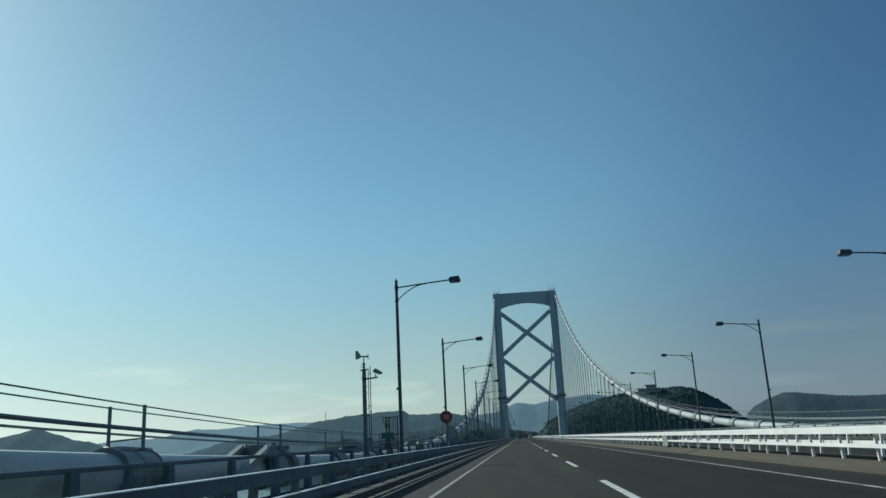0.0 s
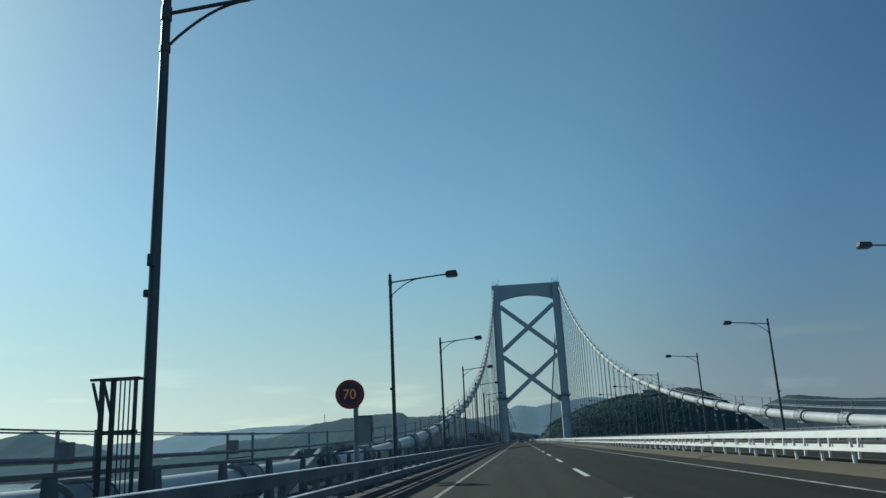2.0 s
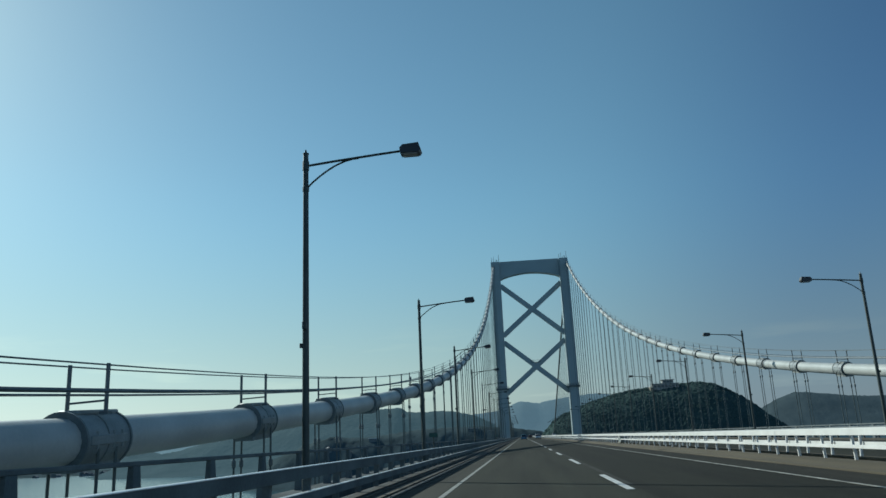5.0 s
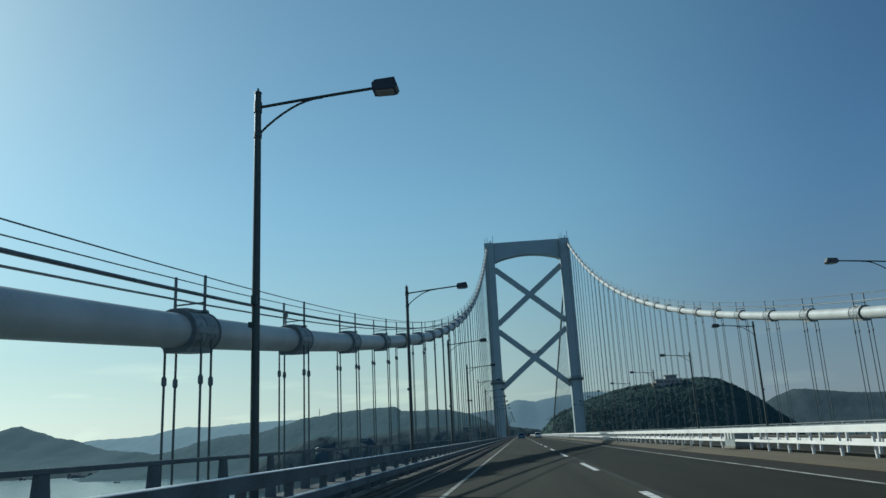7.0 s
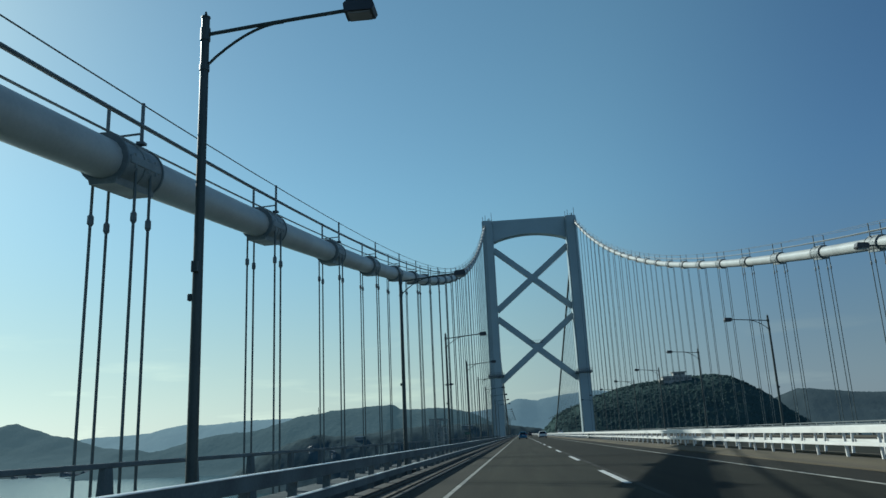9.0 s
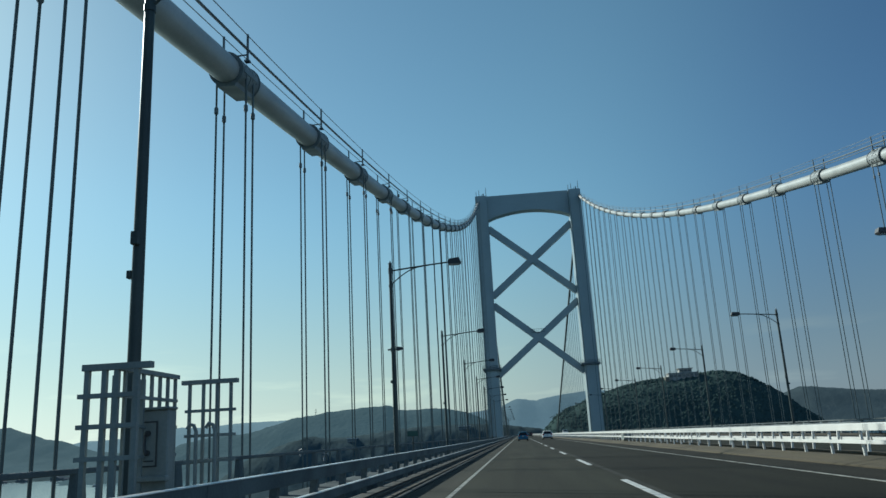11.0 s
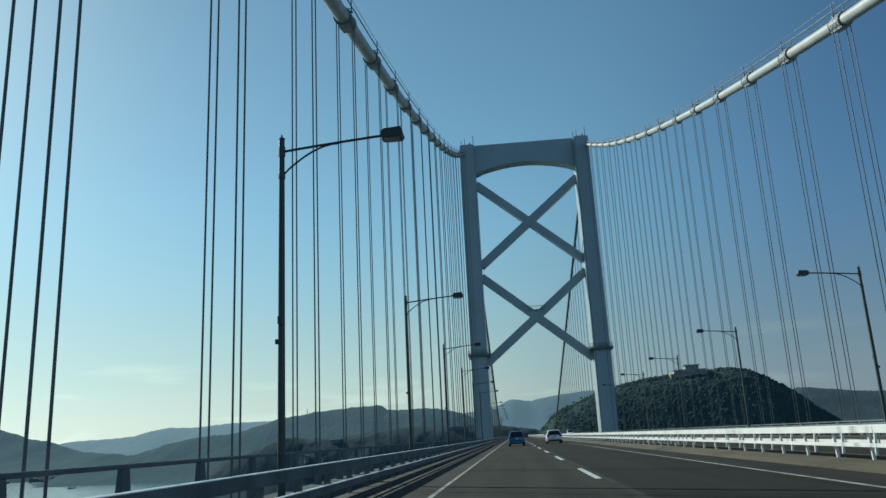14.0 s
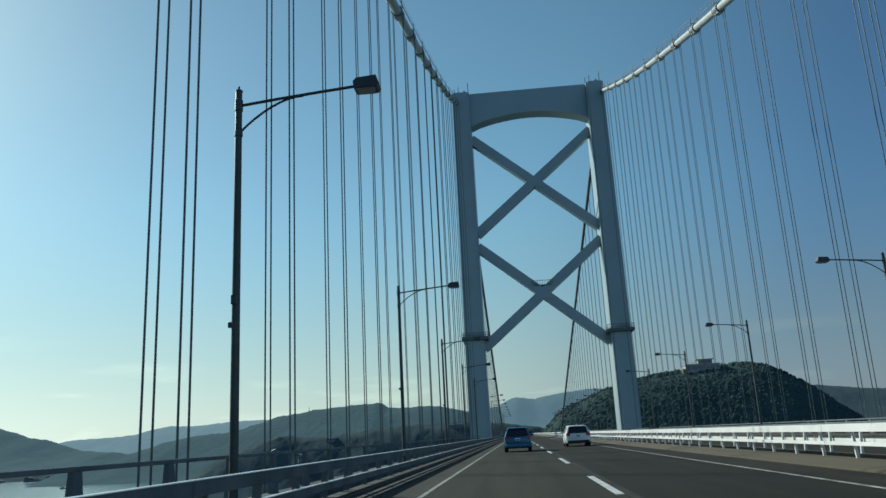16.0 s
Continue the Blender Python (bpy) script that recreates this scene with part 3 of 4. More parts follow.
def weather_mast():
    o = thing("weather_mast", (-7.5, 38.07, -0.42), "grey steel mast with wind vane, ladder and white camera hood", "weather mast")
    part("pole", rod(NB(), (0, 0, 0), (0, 0, 5.1), 0.112, 0.1, 16), RAIL, o, smooth=True)
    part("clamp_ring", rod(NB(), (0, 0, 5.06), (0, 0, 5.12), 0.13, n=16), POLE, o)
    part("clamp_band", rod(NB(), (0, 0, 4.58), (0, 0, 4.74), 0.116, n=16), POLE, o)
    part("cable_duct", rod(NB(), (-0.1, -0.04, 0.0), (-0.09, -0.04, 2.5), 0.02, n=6), CAGE, o)
    part("top_arm", beam(NB(), (-0.2, 0, 5.09), (0.24, 0, 5.12), 0.05, 0.05), POLE, o)
    part("lower_arm", beam(NB(), (-0.19, 0, 2.91), (0.23, 0, 2.91), 0.05, 0.05), POLE, o)
    v = part("vane_spindle", rod(rod(NB(), (0, 0, 5.1), (0, 0, 5.45), 0.06, 0.045, 10), (0, 0, 5.45), (0, 0, 5.75), 0.025, n=8), POLE, o)
    part("vane_collar", rod(NB(), (0, 0, 5.36), (0, 0, 5.42), 0.065, n=10), POLE, v)
    ring = tube(NB(), [(-0.08 + 0.07 * math.cos(q), 0, 5.3 + 0.07 * math.sin(q)) for q in [2 * math.pi * i / 12 for i in range(13)]], 0.012, 5)
    part("lifting_ring", ring, POLE, v)
    part("vane_body", rod(NB(), (-0.22, 0, 5.77), (0.2, 0, 5.74), 0.03, 0.04, 8), POLE, v)
    part("vane_tail", prism(NB(), [(-0.14, 5.8), (-0.28, 6.04), (-0.41, 6.06), (-0.41, 5.63), (-0.3, 5.63), (-0.14, 5.72)], -0.012, 0.012), CAGE, v)
    hub = part("propeller", rod(NB(), (0.19, 0, 5.74), (0.25, 0, 5.74), 0.035, 0.02, 8), POLE, v)
    for q in (20, 110, 200, 290):
        d = Vector((0, math.cos(radians(q)), math.sin(radians(q)))) * 0.14
        part("blade", beam(NB(), (0.21, 0, 5.74), (0.21 + 0.02, d.y, 5.74 + d.z), 0.035, 0.012), POLE, hub)
    br = part("camera_bracket", beam(NB(), (0.1, 0, 4.65), (0.68, 0, 4.69), 0.06, 0.07), POLE, o)
    part("camera_foot", rod(NB(), (0.58, 0, 4.7), (0.58, 0, 4.86), 0.03, n=8), POLE, br)
    part("camera_hood", prism(NB(), [(0.46, 5.02), (0.5, 4.93), (0.76, 4.83), (0.9, 4.86), (0.92, 4.93), (0.62, 5.13), (0.55, 5.12)], -0.1, 0.1), CAGE, br, "pale camera hood")
    lad = part("ladder", beam(NB(), (0.21, 0, 0.2), (0.21, 0, 5.08), 0.03, 0.03), POLE, o)
    part("ladder_rail", beam(NB(), (0.3, 0, 0.4), (0.31, 0, 5.27), 0.035, 0.035), POLE, lad)
    for i in range(13):
        part("rung", beam(NB(), (0.1, 0, 0.32 + 0.36 * i), (0.22, 0, 0.32 + 0.36 * i), 0.018, 0.018), POLE, lad)
    for x, z in ((0.3, 3.04), (0.22, 3.32), (0.3, 1.7), (0.22, 1.72), (0.3, 4.9)):
        part("pipe_joint", rod(NB(), (x, 0, z - 0.05), (x, 0, z + 0.05), 0.035, n=8), POLE, lad)


weather_mast()


def bar_frame():
    o = thing("bar_frame", (-8.08, 47.6, -0.42), "dark steel bar frame with slanting struts beside a lamp pole", "bar frame", "bar frames at the deck edge")
    h = 3.02
    posts = [part("post", box(NB(), (x - 0.04, y - 0.04, 0), (x + 0.04, y + 0.04, h)), POLE, o) for x, y in ((0, 0), (0.14, 0.16))]
    for post, x, y in zip(posts, (0, 0.14), (0, 0.16)):
        part("strut", beam(NB(), (x - 0.2, y, h - 0.03), (x - 0.02, y, h - 0.66), 0.045, 0.045), POLE, post)
    part("top_beam", box(NB(), (-0.24, -0.045, h), (0.74, 0.045, h + 0.05)), POLE, o)
    part("rear_beam", box(NB(), (-0.1, 0.115, h), (0.74, 0.205, h + 0.05)), POLE, o)
    part("middle_rail", box(NB(), (0.041, -0.03, 1.98), (0.74, 0.03, 2.06)), POLE, o)
    for i, x in enumerate((0.27, 0.37, 0.46, 0.56)):
        part("bar", box(NB(), (x - 0.011, -0.011, 0.1), (x + 0.011, 0.011, h)), POLE, o)
    part("end_post", box(NB(), (0.65, -0.03, 0), (0.71, 0.03, h)), POLE, o)
    part("base_plate", box(NB(), (-0.3, -0.2, -0.03), (0.75, 0.3, 0.0)), STEEL, o)
    return o


bar_frame()


def access_cage():
    """Emergency bay: a fenced corner and a second frame with pipes, on a small platform outside the guard rail."""
    o = thing("access_cage", (-5.13, 193.8, -0.42), "pale grey steel fenced corner of an emergency telephone bay", "access cage")
    h = 2.45
    part("platform", box(NB(), (-1.4, -0.4, -0.14), (1.36, 3.0, 0.0)), GRATE, o)
    spots = [(0.0, 0), (0.2, 0), (0.34, 0), (0.57, 0)] + [(0.33, 0.2 + 0.215 * i) for i in range(7)] + [(0.0, 0.6), (0.0, 1.28)]
    for x, y in spots:
        g = 0.018 if 0 < y and x > 0 else 0.027
        part("post", box(NB(), (x - g, y - g, 0), (x + g, y + g, h)), CAGE, o)
    part("top_beam", box(NB(), (-0.05, -0.045, h), (0.74, 0.045, h + 0.07)), CAGE, o)
    part("side_beam", box(NB(), (0.29, 0.046, h - 0.002), (0.37, 1.54, h + 0.05)), CAGE, o)
    for z in (2.15, 1.82, 1.48):
        part("front_rail", box(NB(), (-0.09, -0.038, z), (0.6, 0.038, z + 0.05)), CAGE, o)
        part("side_rail", box(NB(), (0.304, 0.04, z + 0.004), (0.356, 1.52, z + 0.042)), CAGE, o)
    return o


access_cage()


def telephone_box():
    o = thing("telephone_box", (-4.87, 194.5, -0.42), "pale grey roadside emergency telephone box with handset symbol", "telephone box")
    part("body", box(NB(), (0, 0, 0), (0.36, 0.18, 2.03), 0.015), CAGE, o)
    part("hood", box(NB(), (-0.02, -0.05, 2.03), (0.38, 0.21, 2.06), 0.008), CAGE, o)
    sign = part("symbol_plate", box(NB(), (0.04, -0.012, 1.38), (0.24, 0.0, 1.9)), CAGE, o, "pale plate with a black border")
    for lo, hi in (((0.04, 1.38), (0.058, 1.9)), ((0.222, 1.38), (0.24, 1.9)), ((0.058, 1.882), (0.222, 1.9)), ((0.058, 1.38), (0.222, 1.398))):
        part("border_bar", box(NB(), (lo[0], -0.02, lo[1]), (hi[0], -0.012, hi[1])), DARK, sign)
    hs = tube(NB(), [(0.13 + 0.045 * math.cos(q), -0.024, 1.65 + 0.13 * math.sin(q)) for q in [radians(110 + 14 * i) for i in range(11)]], 0.018, 6)
    part("handset_symbol", hs, DARK, sign)
    for zz in (1.76, 1.54):
        part("handset_end", rod(NB(), (0.125, -0.035, zz), (0.125, -0.012, zz), 0.034, n=10), DARK, sign)
    part("lower_bar", box(NB(), (0.08, -0.02, 1.44), (0.2, -0.012, 1.455)), DARK, sign)
    part("shelf", box(NB(), (0.02, -0.12, 1.22), (0.4, 0.0, 1.28), 0.01), CAGE, o)
    return o


telephone_box()


def pipe_frame():
    o = thing("pipe_frame", (-5.1, 196.3, -0.42), "pale grey steel bar frame with two hooked pipes", "bar frame", "bar frames at the deck edge")
    h = 2.45
    for i in range(4):
        x = 0.06 + 0.2 * i
        part("post", box(NB(), (x - 0.02, -0.02, 0), (x + 0.02, 0.02, h)), CAGE, o)
    part("top_beam", box(NB(), (-0.05, -0.045, h), (0.76, 0.045, h + 0.06)), CAGE, o)
    for z in (2.06, 1.72, 1.38):
        part("rail", box(NB(), (0.0, -0.026, z), (0.73, 0.026, z + 0.04)), CAGE, o)
    for xx in (0.2, 0.47):
        pts = [(xx, -0.09, 0.0), (xx, -0.09, 1.8), (xx - 0.03, -0.09, 1.88), (xx - 0.09, -0.09, 1.9), (xx - 0.13, -0.09, 1.84)]
        part("hooked_pipe", tube(NB(), pts, 0.028, 8), CAGE, o, smooth=True)
    return o


pipe_frame()


def led_sign():
    o = thing("speed_limit_sign", (-5.28, 58.15, -0.49), "round black electronic speed limit sign with amber digits", "speed sign")
    dx, dy, dz, r = -0.03, -0.73, 3.24, 0.457
    disc = part("disc", rod(NB(), (dx, dy - 0.05, dz), (dx, dy + 0.08, dz), r, n=48), DARK, o)
    ring = NB()
    tube(ring, [(dx + (r - 0.06) * math.cos(a), dy - 0.052, dz + (r - 0.06) * math.sin(a)) for a in [2 * math.pi * i / 48 for i in range(49)]], 0.055, 5)
    for v in ring.verts:
        v.co.y = dy - 0.05 + (v.co.y - dy + 0.05) * 0.25
    part("led_ring", ring, RED_LED, disc, "dull red light ring")
    cu = bpy.data.curves.new("digits", "FONT")
    cu.body, cu.size, cu.align_x, cu.extrude = "70", 0.44, "CENTER", 0.008
    tmp = bpy.data.objects.new("digits_text", cu)
    scene.collection.objects.link(tmp)
    me = bpy.data.meshes.new_from_object(tmp)
    bpy.data.objects.remove(tmp)
    me.materials.clear()
    me.materials.append(ORANGE_LED)
    d = new("digits", me)
    d.parent = disc
    d.matrix_basis = pose(dx, dy - 0.062, dz - 0.15, 90)
    tagged(d, "amber digits 70")
    part("post", box(NB(), (-0.07, -0.07, 0), (0.07, 0.07, dz + 0.3), 0.015), CAGE, o)
    for z in (dz - 0.2, dz + 0.15):
        part("disc_bracket", box(NB(), (min(dx, -0.06), dy + 0.08, z), (0.06, -0.07, z + 0.06)), STEEL, o)
    part("conduit", box(NB(), (0.07, -0.05, 2.85), (0.11, 0.03, dz + 0.1)), POLE, o)
    part("foot_arm", box(NB(), (-2.2, -0.09, -0.02), (1.4, 0.09, 0.1)), STEEL, o)
    cab = part("control_box", box(NB(), (0.08, -0.16, 1.72), (0.52, 0.18, 2.56), 0.012), CAGE, o)
    part("box_lip", box(NB(), (0.06, -0.18, 2.56), (0.55, 0.2, 2.585)), CAGE, cab)
    part("box_door", box(NB(), (0.52, -0.12, 1.76), (0.545, 0.16, 2.52), 0.006), CAGE, cab)
    part("door_seam", box(NB(), (0.505, -0.166, 1.76), (0.524, -0.14, 2.52)), DARK, cab)
    part("door_handle", box(NB(), (0.545, -0.08, 2.06), (0.57, -0.05, 2.24), 0.006), DARK, cab)
    for z in (1.82, 2.4):
        part("box_strap", box(NB(), (0.06, -0.075, z), (0.085, 0.075, z + 0.06)), STEEL, cab)


led_sign()


def small_sign(at, w, h, z, label):
    o = thing("information_sign", at, label, "road sign", "small signs at the deck edge")
    part("post", rod(NB(), (0, 0, 0), (0, 0, z + h / 2), 0.027, n=8), POLE, o)
    part("foot_arm", box(NB(), (-1.9, -0.05, -0.12), (0.05, 0.05, 0.0)), RAIL_DARK, o)
    part("panel", box(NB(), (-w / 2, -0.06, z - h / 2), (w / 2, -0.03, z + h / 2)), GREEN_SIGN, o)
    part("panel_frame", box(NB(), (-w / 2 - 0.008, -0.03, z - h / 2 - 0.008), (w / 2 + 0.008, 0.0, z + h / 2 + 0.008)), POLE, o)
    part("post_clip", box(NB(), (-0.045, -0.035, z - h / 2 - 0.3), (0.045, 0.04, z - h / 2 - 0.24), 0.008), POLE, o)


small_sign((-4.72, 28.07, -0.42), 0.43, 0.205, 1.77, "small dark green sign on a thin post")
small_sign((-4.65, 121.95, -0.42), 0.42, 0.195, 1.755, "small dark green sign on a thin post")
small_sign((-4.69, 216.88, -0.42), 0.42, 0.195, 1.78, "small dark green sign on a thin post")


def median_cabinet(y):
    o = thing("median_cabinet", (8.05, y, 0.2), "pale grey steel cabinet standing on the median kerb", "cabinet", "cabinets on the median")
    part("body", box(NB(), (-0.26, -0.75, 0), (0.45, 0.75, 0.7), 0.02), CAGE, o)
    part("plinth", box(NB(), (-0.3, -0.8, 0), (0.48, 0.8, 0.07)), CONCRETE, o)
    for yy in (-0.45, 0.0, 0.45):
        part("hinge", box(NB(), (-0.3, yy - 0.06, 0.35), (-0.26, yy + 0.06, 0.6)), WHITE, o)


for y in (44.2, 149.9, 250.4):
    median_cabinet(y)

# camera on a lamp pole
o = thing("pole_camera", (LX, LAMP0 + 6 * LAMP_STEP + LAMP_SET[6], 6.12), "small dark camera bracket fixed to a lamp pole", "camera")
part("bracket", box(NB(), (-0.3, -0.05, -0.04), (0.3, 0.05, 0.04)), POLE, o)
part("camera_body", prism(NB(), [(0.2, -0.1), (0.55, -0.02), (0.58, 0.08), (0.2, 0.16)], -0.1, 0.1), DARK, o)
part("mount_ring", rod(NB(), (0, 0, -0.12), (0, 0, 0.12), 0.14, n=12), POLE, o)

# ---- worn road: sealed joints and repair seams ----
SEAL = material("joint_sealant", (0.017, 0.0168, 0.012), 0.8, vary=0.2, scale=3, spec=0.1)
rng = random.Random(3)


def sealed_joint(y, x0, x1, wide):
    """A thin wandering strip of sealant across a lane."""
    bm = NB()
    n = 14
    rows = []
    for i in range(n + 1):
        x = x0 + (x1 - x0) * i / n
        c = 0.09 * noise.noise(Vector((x * 0.9, y, 2.0))) + 0.03 * noise.noise(Vector((x * 4, y, 7.0)))
        w = wide * (0.7 + 0.5 * noise.noise(Vector((x * 2.1, y, 4.0))))
        rows.append([bm.verts.new((x, c - w, 0.004)), bm.verts.new((x, c + w, 0.004))])
    for a, b in zip(rows, rows[1:]):
        bm.faces.new((a[0], b[0], b[1], a[1]))
    ob = single("road_joint", bm, SEAL, "thin dark sealed joint across the asphalt lane", at=(0, y, 0))
    return ob


for k in range(9):
    y = 9.0 + 34.3 * k + rng.uniform(-5, 5)
    sealed_joint(y, -1.8, rng.choice((1.7, 1.0, 0.4)), 0.024)
    if k % 3 == 1:
        sealed_joint(y + rng.uniform(0.1, 6), 1.95, 5.6, 0.018)

# ---- vehicles ----
BLUE = material("blue_car_paint", (0.03, 0.14, 0.235), 0.3, 0.2, vary=0.04)
PEARL = material("white_car_paint", (0.78, 0.78, 0.74), 0.25, vary=0.03)
BLACK_CAR = material("dark_car_paint", (0.03, 0.032, 0.036), 0.3, vary=0.05)
CAR_GLASS = material("tinted_glass", (0.012, 0.015, 0.018), 0.06, vary=0.05)
RUBBER = material("tyre_rubber", (0.02, 0.02, 0.02), 0.85, vary=0.1)
ALLOY = material("alloy_rim", (0.45, 0.46, 0.47), 0.3, 0.8, vary=0.1)
TAIL = material("tail_lamp_red", (0.35, 0.02, 0.015), 0.2, vary=0.1)
PLATE = material("plate_white", (0.75, 0.75, 0.72), 0.5, vary=0.05)
TRIM = material("black_plastic_trim", (0.02, 0.02, 0.022), 0.6, vary=0.1)


def car(name, label, at, heading, size, paint, tall):
    """A small hatchback, wagon or van. The rear stands at y = 0, the nose at y = L. tall: the roof keeps its height to the rear."""
    L, W, H = size
    o = tagged(new(name), label, "car")
    o.matrix_basis = pose(*at, 0, 0, heading)
    w = W / 2
    s = L / 3.9
    hz = H / 1.52
    belt = 0.95 * hz
    rear = 0.18 if tall else 0.5
    st = [  # y, bottom, belt, roof, width, roof width
        (0.0, 0.42, belt * 0.9, belt * 0.93, w * 0.9, w * 0.86),
        (0.07, 0.3, belt, belt * 1.03, w * 0.97, w * 0.9),
        (rear, 0.24, belt * 1.02, H * 0.93, w, w * 0.76),
        (rear + 0.22, 0.22, belt * 1.02, H * 0.985, w, w * 0.74),
        (1.6 * s, 0.2, belt, H, w, w * 0.75),
        (2.2 * s, 0.2, belt * 0.98, H * 0.97, w, w * 0.74),
        (2.95 * s, 0.2, belt * 0.96, belt * 1.04, w, w * 0.86),
        (3.6 * s, 0.22, belt * 0.82, belt * 0.86, w * 0.97, w * 0.8),
        (3.85 * s, 0.28, belt * 0.66, belt * 0.7, w * 0.88, w * 0.7),
        (3.9 * s, 0.35, belt * 0.55, belt * 0.58, w * 0.8, w * 0.65),
    ]
    bm = NB()
    rings = []
    for y, zb, zm, zr, wb, wr in st:
        half = [(wb * 0.93, zb), (wb, zb + 0.16), (wb, (zb + zm) / 2 + 0.1), (wb * 0.97, zm), (wr, zr - 0.05 * (zr - zm) - 0.01), (wr * 0.86, zr)]
        rings.append([bm.verts.new((x, y, z)) for x, z in half] + [bm.verts.new((-x, y, z)) for x, z in half[::-1]])
    for a, b in zip(rings, rings[1:]):
        for k in range(12):
            bm.faces.new((a[k], a[(k + 1) % 12], b[(k + 1) % 12], b[k]))
    bm.faces.new(rings[0])
    bm.faces.new(rings[-1][::-1])
    bmesh.ops.recalc_face_normals(bm, faces=bm.faces)
    body = part("body", bm, paint, o, smooth=True)

    def slab(nm, quad, mat, parent, push):
        b = NB()
        q = [Vector(p) for p in quad]
        n = (q[1] - q[0]).cross(q[2] - q[0]).normalized() * push
        lo_, hi_ = [b.verts.new(p - n) for p in q], [b.verts.new(p + n) for p in q]
        k = len(q)
        b.faces.new(lo_)
        b.faces.new(hi_[::-1])
        for i in range(k):
            b.faces.new((lo_[i], hi_[i], hi_[(i + 1) % k], lo_[(i + 1) % k]))
        bmesh.ops.recalc_face_normals(b, faces=b.faces)
        return part(nm, b, mat, parent)

    z1, z2 = belt * 0.99, H * 0.925
    f1, f2 = (z1 - belt * 1.03) / (H * 0.93 - belt * 1.03), (z2 - belt * 1.03) / (H * 0.93 - belt * 1.03)
    ya, yb = 0.07 + (rear - 0.07) * f1, 0.07 + (rear - 0.07) * f2
    wa, wb_ = w * (0.9 - 0.14 * f1) * 0.9, w * (0.9 - 0.14 * f2) * 0.88
    slab("rear_window", [(-wa, ya, z1), (wa, ya, z1), (wb_, yb, z2), (-wb_, yb, z2)], CAR_GLASS, body, 0.02)
    for sx in (-1, 1):
        slab("side_window", [(sx * w * 0.965, rear + 0.35, belt * 1.05), (sx * w * 0.965, 2.75 * s, belt * 1.03), (sx * w * 0.79, 2.1 * s, H * 0.9), (sx * w * 0.79, rear + 0.45, H * 0.91)], CAR_GLASS, body, 0.02)
        slab("tail_light", [(sx * w * 0.94, 0.02, belt * 0.78), (sx * w * 0.94, 0.05, belt * 1.02), (sx * w * 0.62, 0.015, belt * 0.98), (sx * w * 0.66, 0.0, belt * 0.8)], TAIL, body, 0.03)
        mir = part("door_mirror", box(NB(), (sx * w - 0.02 if sx > 0 else sx * w - 0.2, 2.42 * s, belt * 1.02), (sx * w + 0.2 if sx > 0 else sx * w + 0.02, 2.56 * s, belt * 1.17), 0.03), paint if not tall else TRIM, body)
        part("door_handle", box(NB(), (sx * w - 0.02, 1.2 * s, belt * 0.9), (sx * w + 0.02, 1.38 * s, belt * 0.93)), paint, body)
        for yw in (0.72 * s, 3.15 * s):
            wh = part("wheel", rod(NB(), (sx * (w - 0.2), yw, 0.3), (sx * (w + 0.005), yw, 0.3), 0.3, n=20), RUBBER, o)
            part("rim", rod(NB(), (sx * (w - 0.02), yw, 0.3), (sx * (w + 0.012), yw, 0.3), 0.19, 0.2, n=10), ALLOY, wh)
    slab("windscreen", [(-w * 0.78, 2.9 * s, belt * 1.08), (w * 0.78, 2.9 * s, belt * 1.08), (w * 0.68, 2.28 * s, H * 0.94), (-w * 0.68, 2.28 * s, H * 0.94)], CAR_GLASS, body, 0.02)
    part("rear_bumper", box(NB(), (-w * 0.92, -0.06, 0.3), (w * 0.92, 0.15, 0.52), 0.04), paint, body)
    part("bumper_skirt", box(NB(), (-w * 0.8, -0.045, 0.22), (w * 0.8, 0.12, 0.32), 0.02), TRIM, body)
    if paint is PEARL and not tall:
        part("lower_bumper", box(NB(), (-w * 0.86, -0.07, 0.24), (w * 0.86, 0.1, 0.46), 0.03), TRIM, body, "black plastic lower bumper")
    pl = part("number_plate", box(NB(), (-0.165, -0.02, belt * 0.72), (0.165, 0.012, belt * 0.72 + 0.165)), PLATE, body)
    part("plate_bar", box(NB(), (-0.13, -0.026, belt * 0.72 + 0.03), (0.13, -0.018, belt * 0.72 + 0.09)), TRIM, pl)
    part("roof_spoiler", box(NB(), (-w * 0.62, rear - 0.12, H * 0.93), (w * 0.62, rear + 0.2, H * 0.965), 0.012), paint, body)
    part("rear_wiper", beam(NB(), (0.0, ya - 0.03, z1), (0.3, ya - 0.0, z1 + 0.1), 0.02, 0.02), TRIM, body)
    part("roof_antenna", rod(NB(), (0, rear + 0.5, H - 0.01), (0, rear + 0.42, H + 0.1), 0.03, 0.01, 6), paint, body)
    return o


car("blue_hatchback", "metallic blue compact hatchback with tinted rear window on the road", (0.05, 318.4, 0), 0, (3.9, 1.69, 1.52), BLUE, False)
car("white_wagon", "pearl white wagon with black lower bumper on the road", (4.4, 326.5, 0), 0, (4.4, 1.8, 1.5), PEARL, False)
car("dark_van", "dark tall minivan far along the road", (3.9, 520, 0), 0, (4.2, 1.7, 1.85), BLACK_CAR, True)
car("white_minivan", "white minivan on the oncoming carriageway", (13.0, 425, 0), 180, (4.2, 1.7, 1.75), PEARL, True)

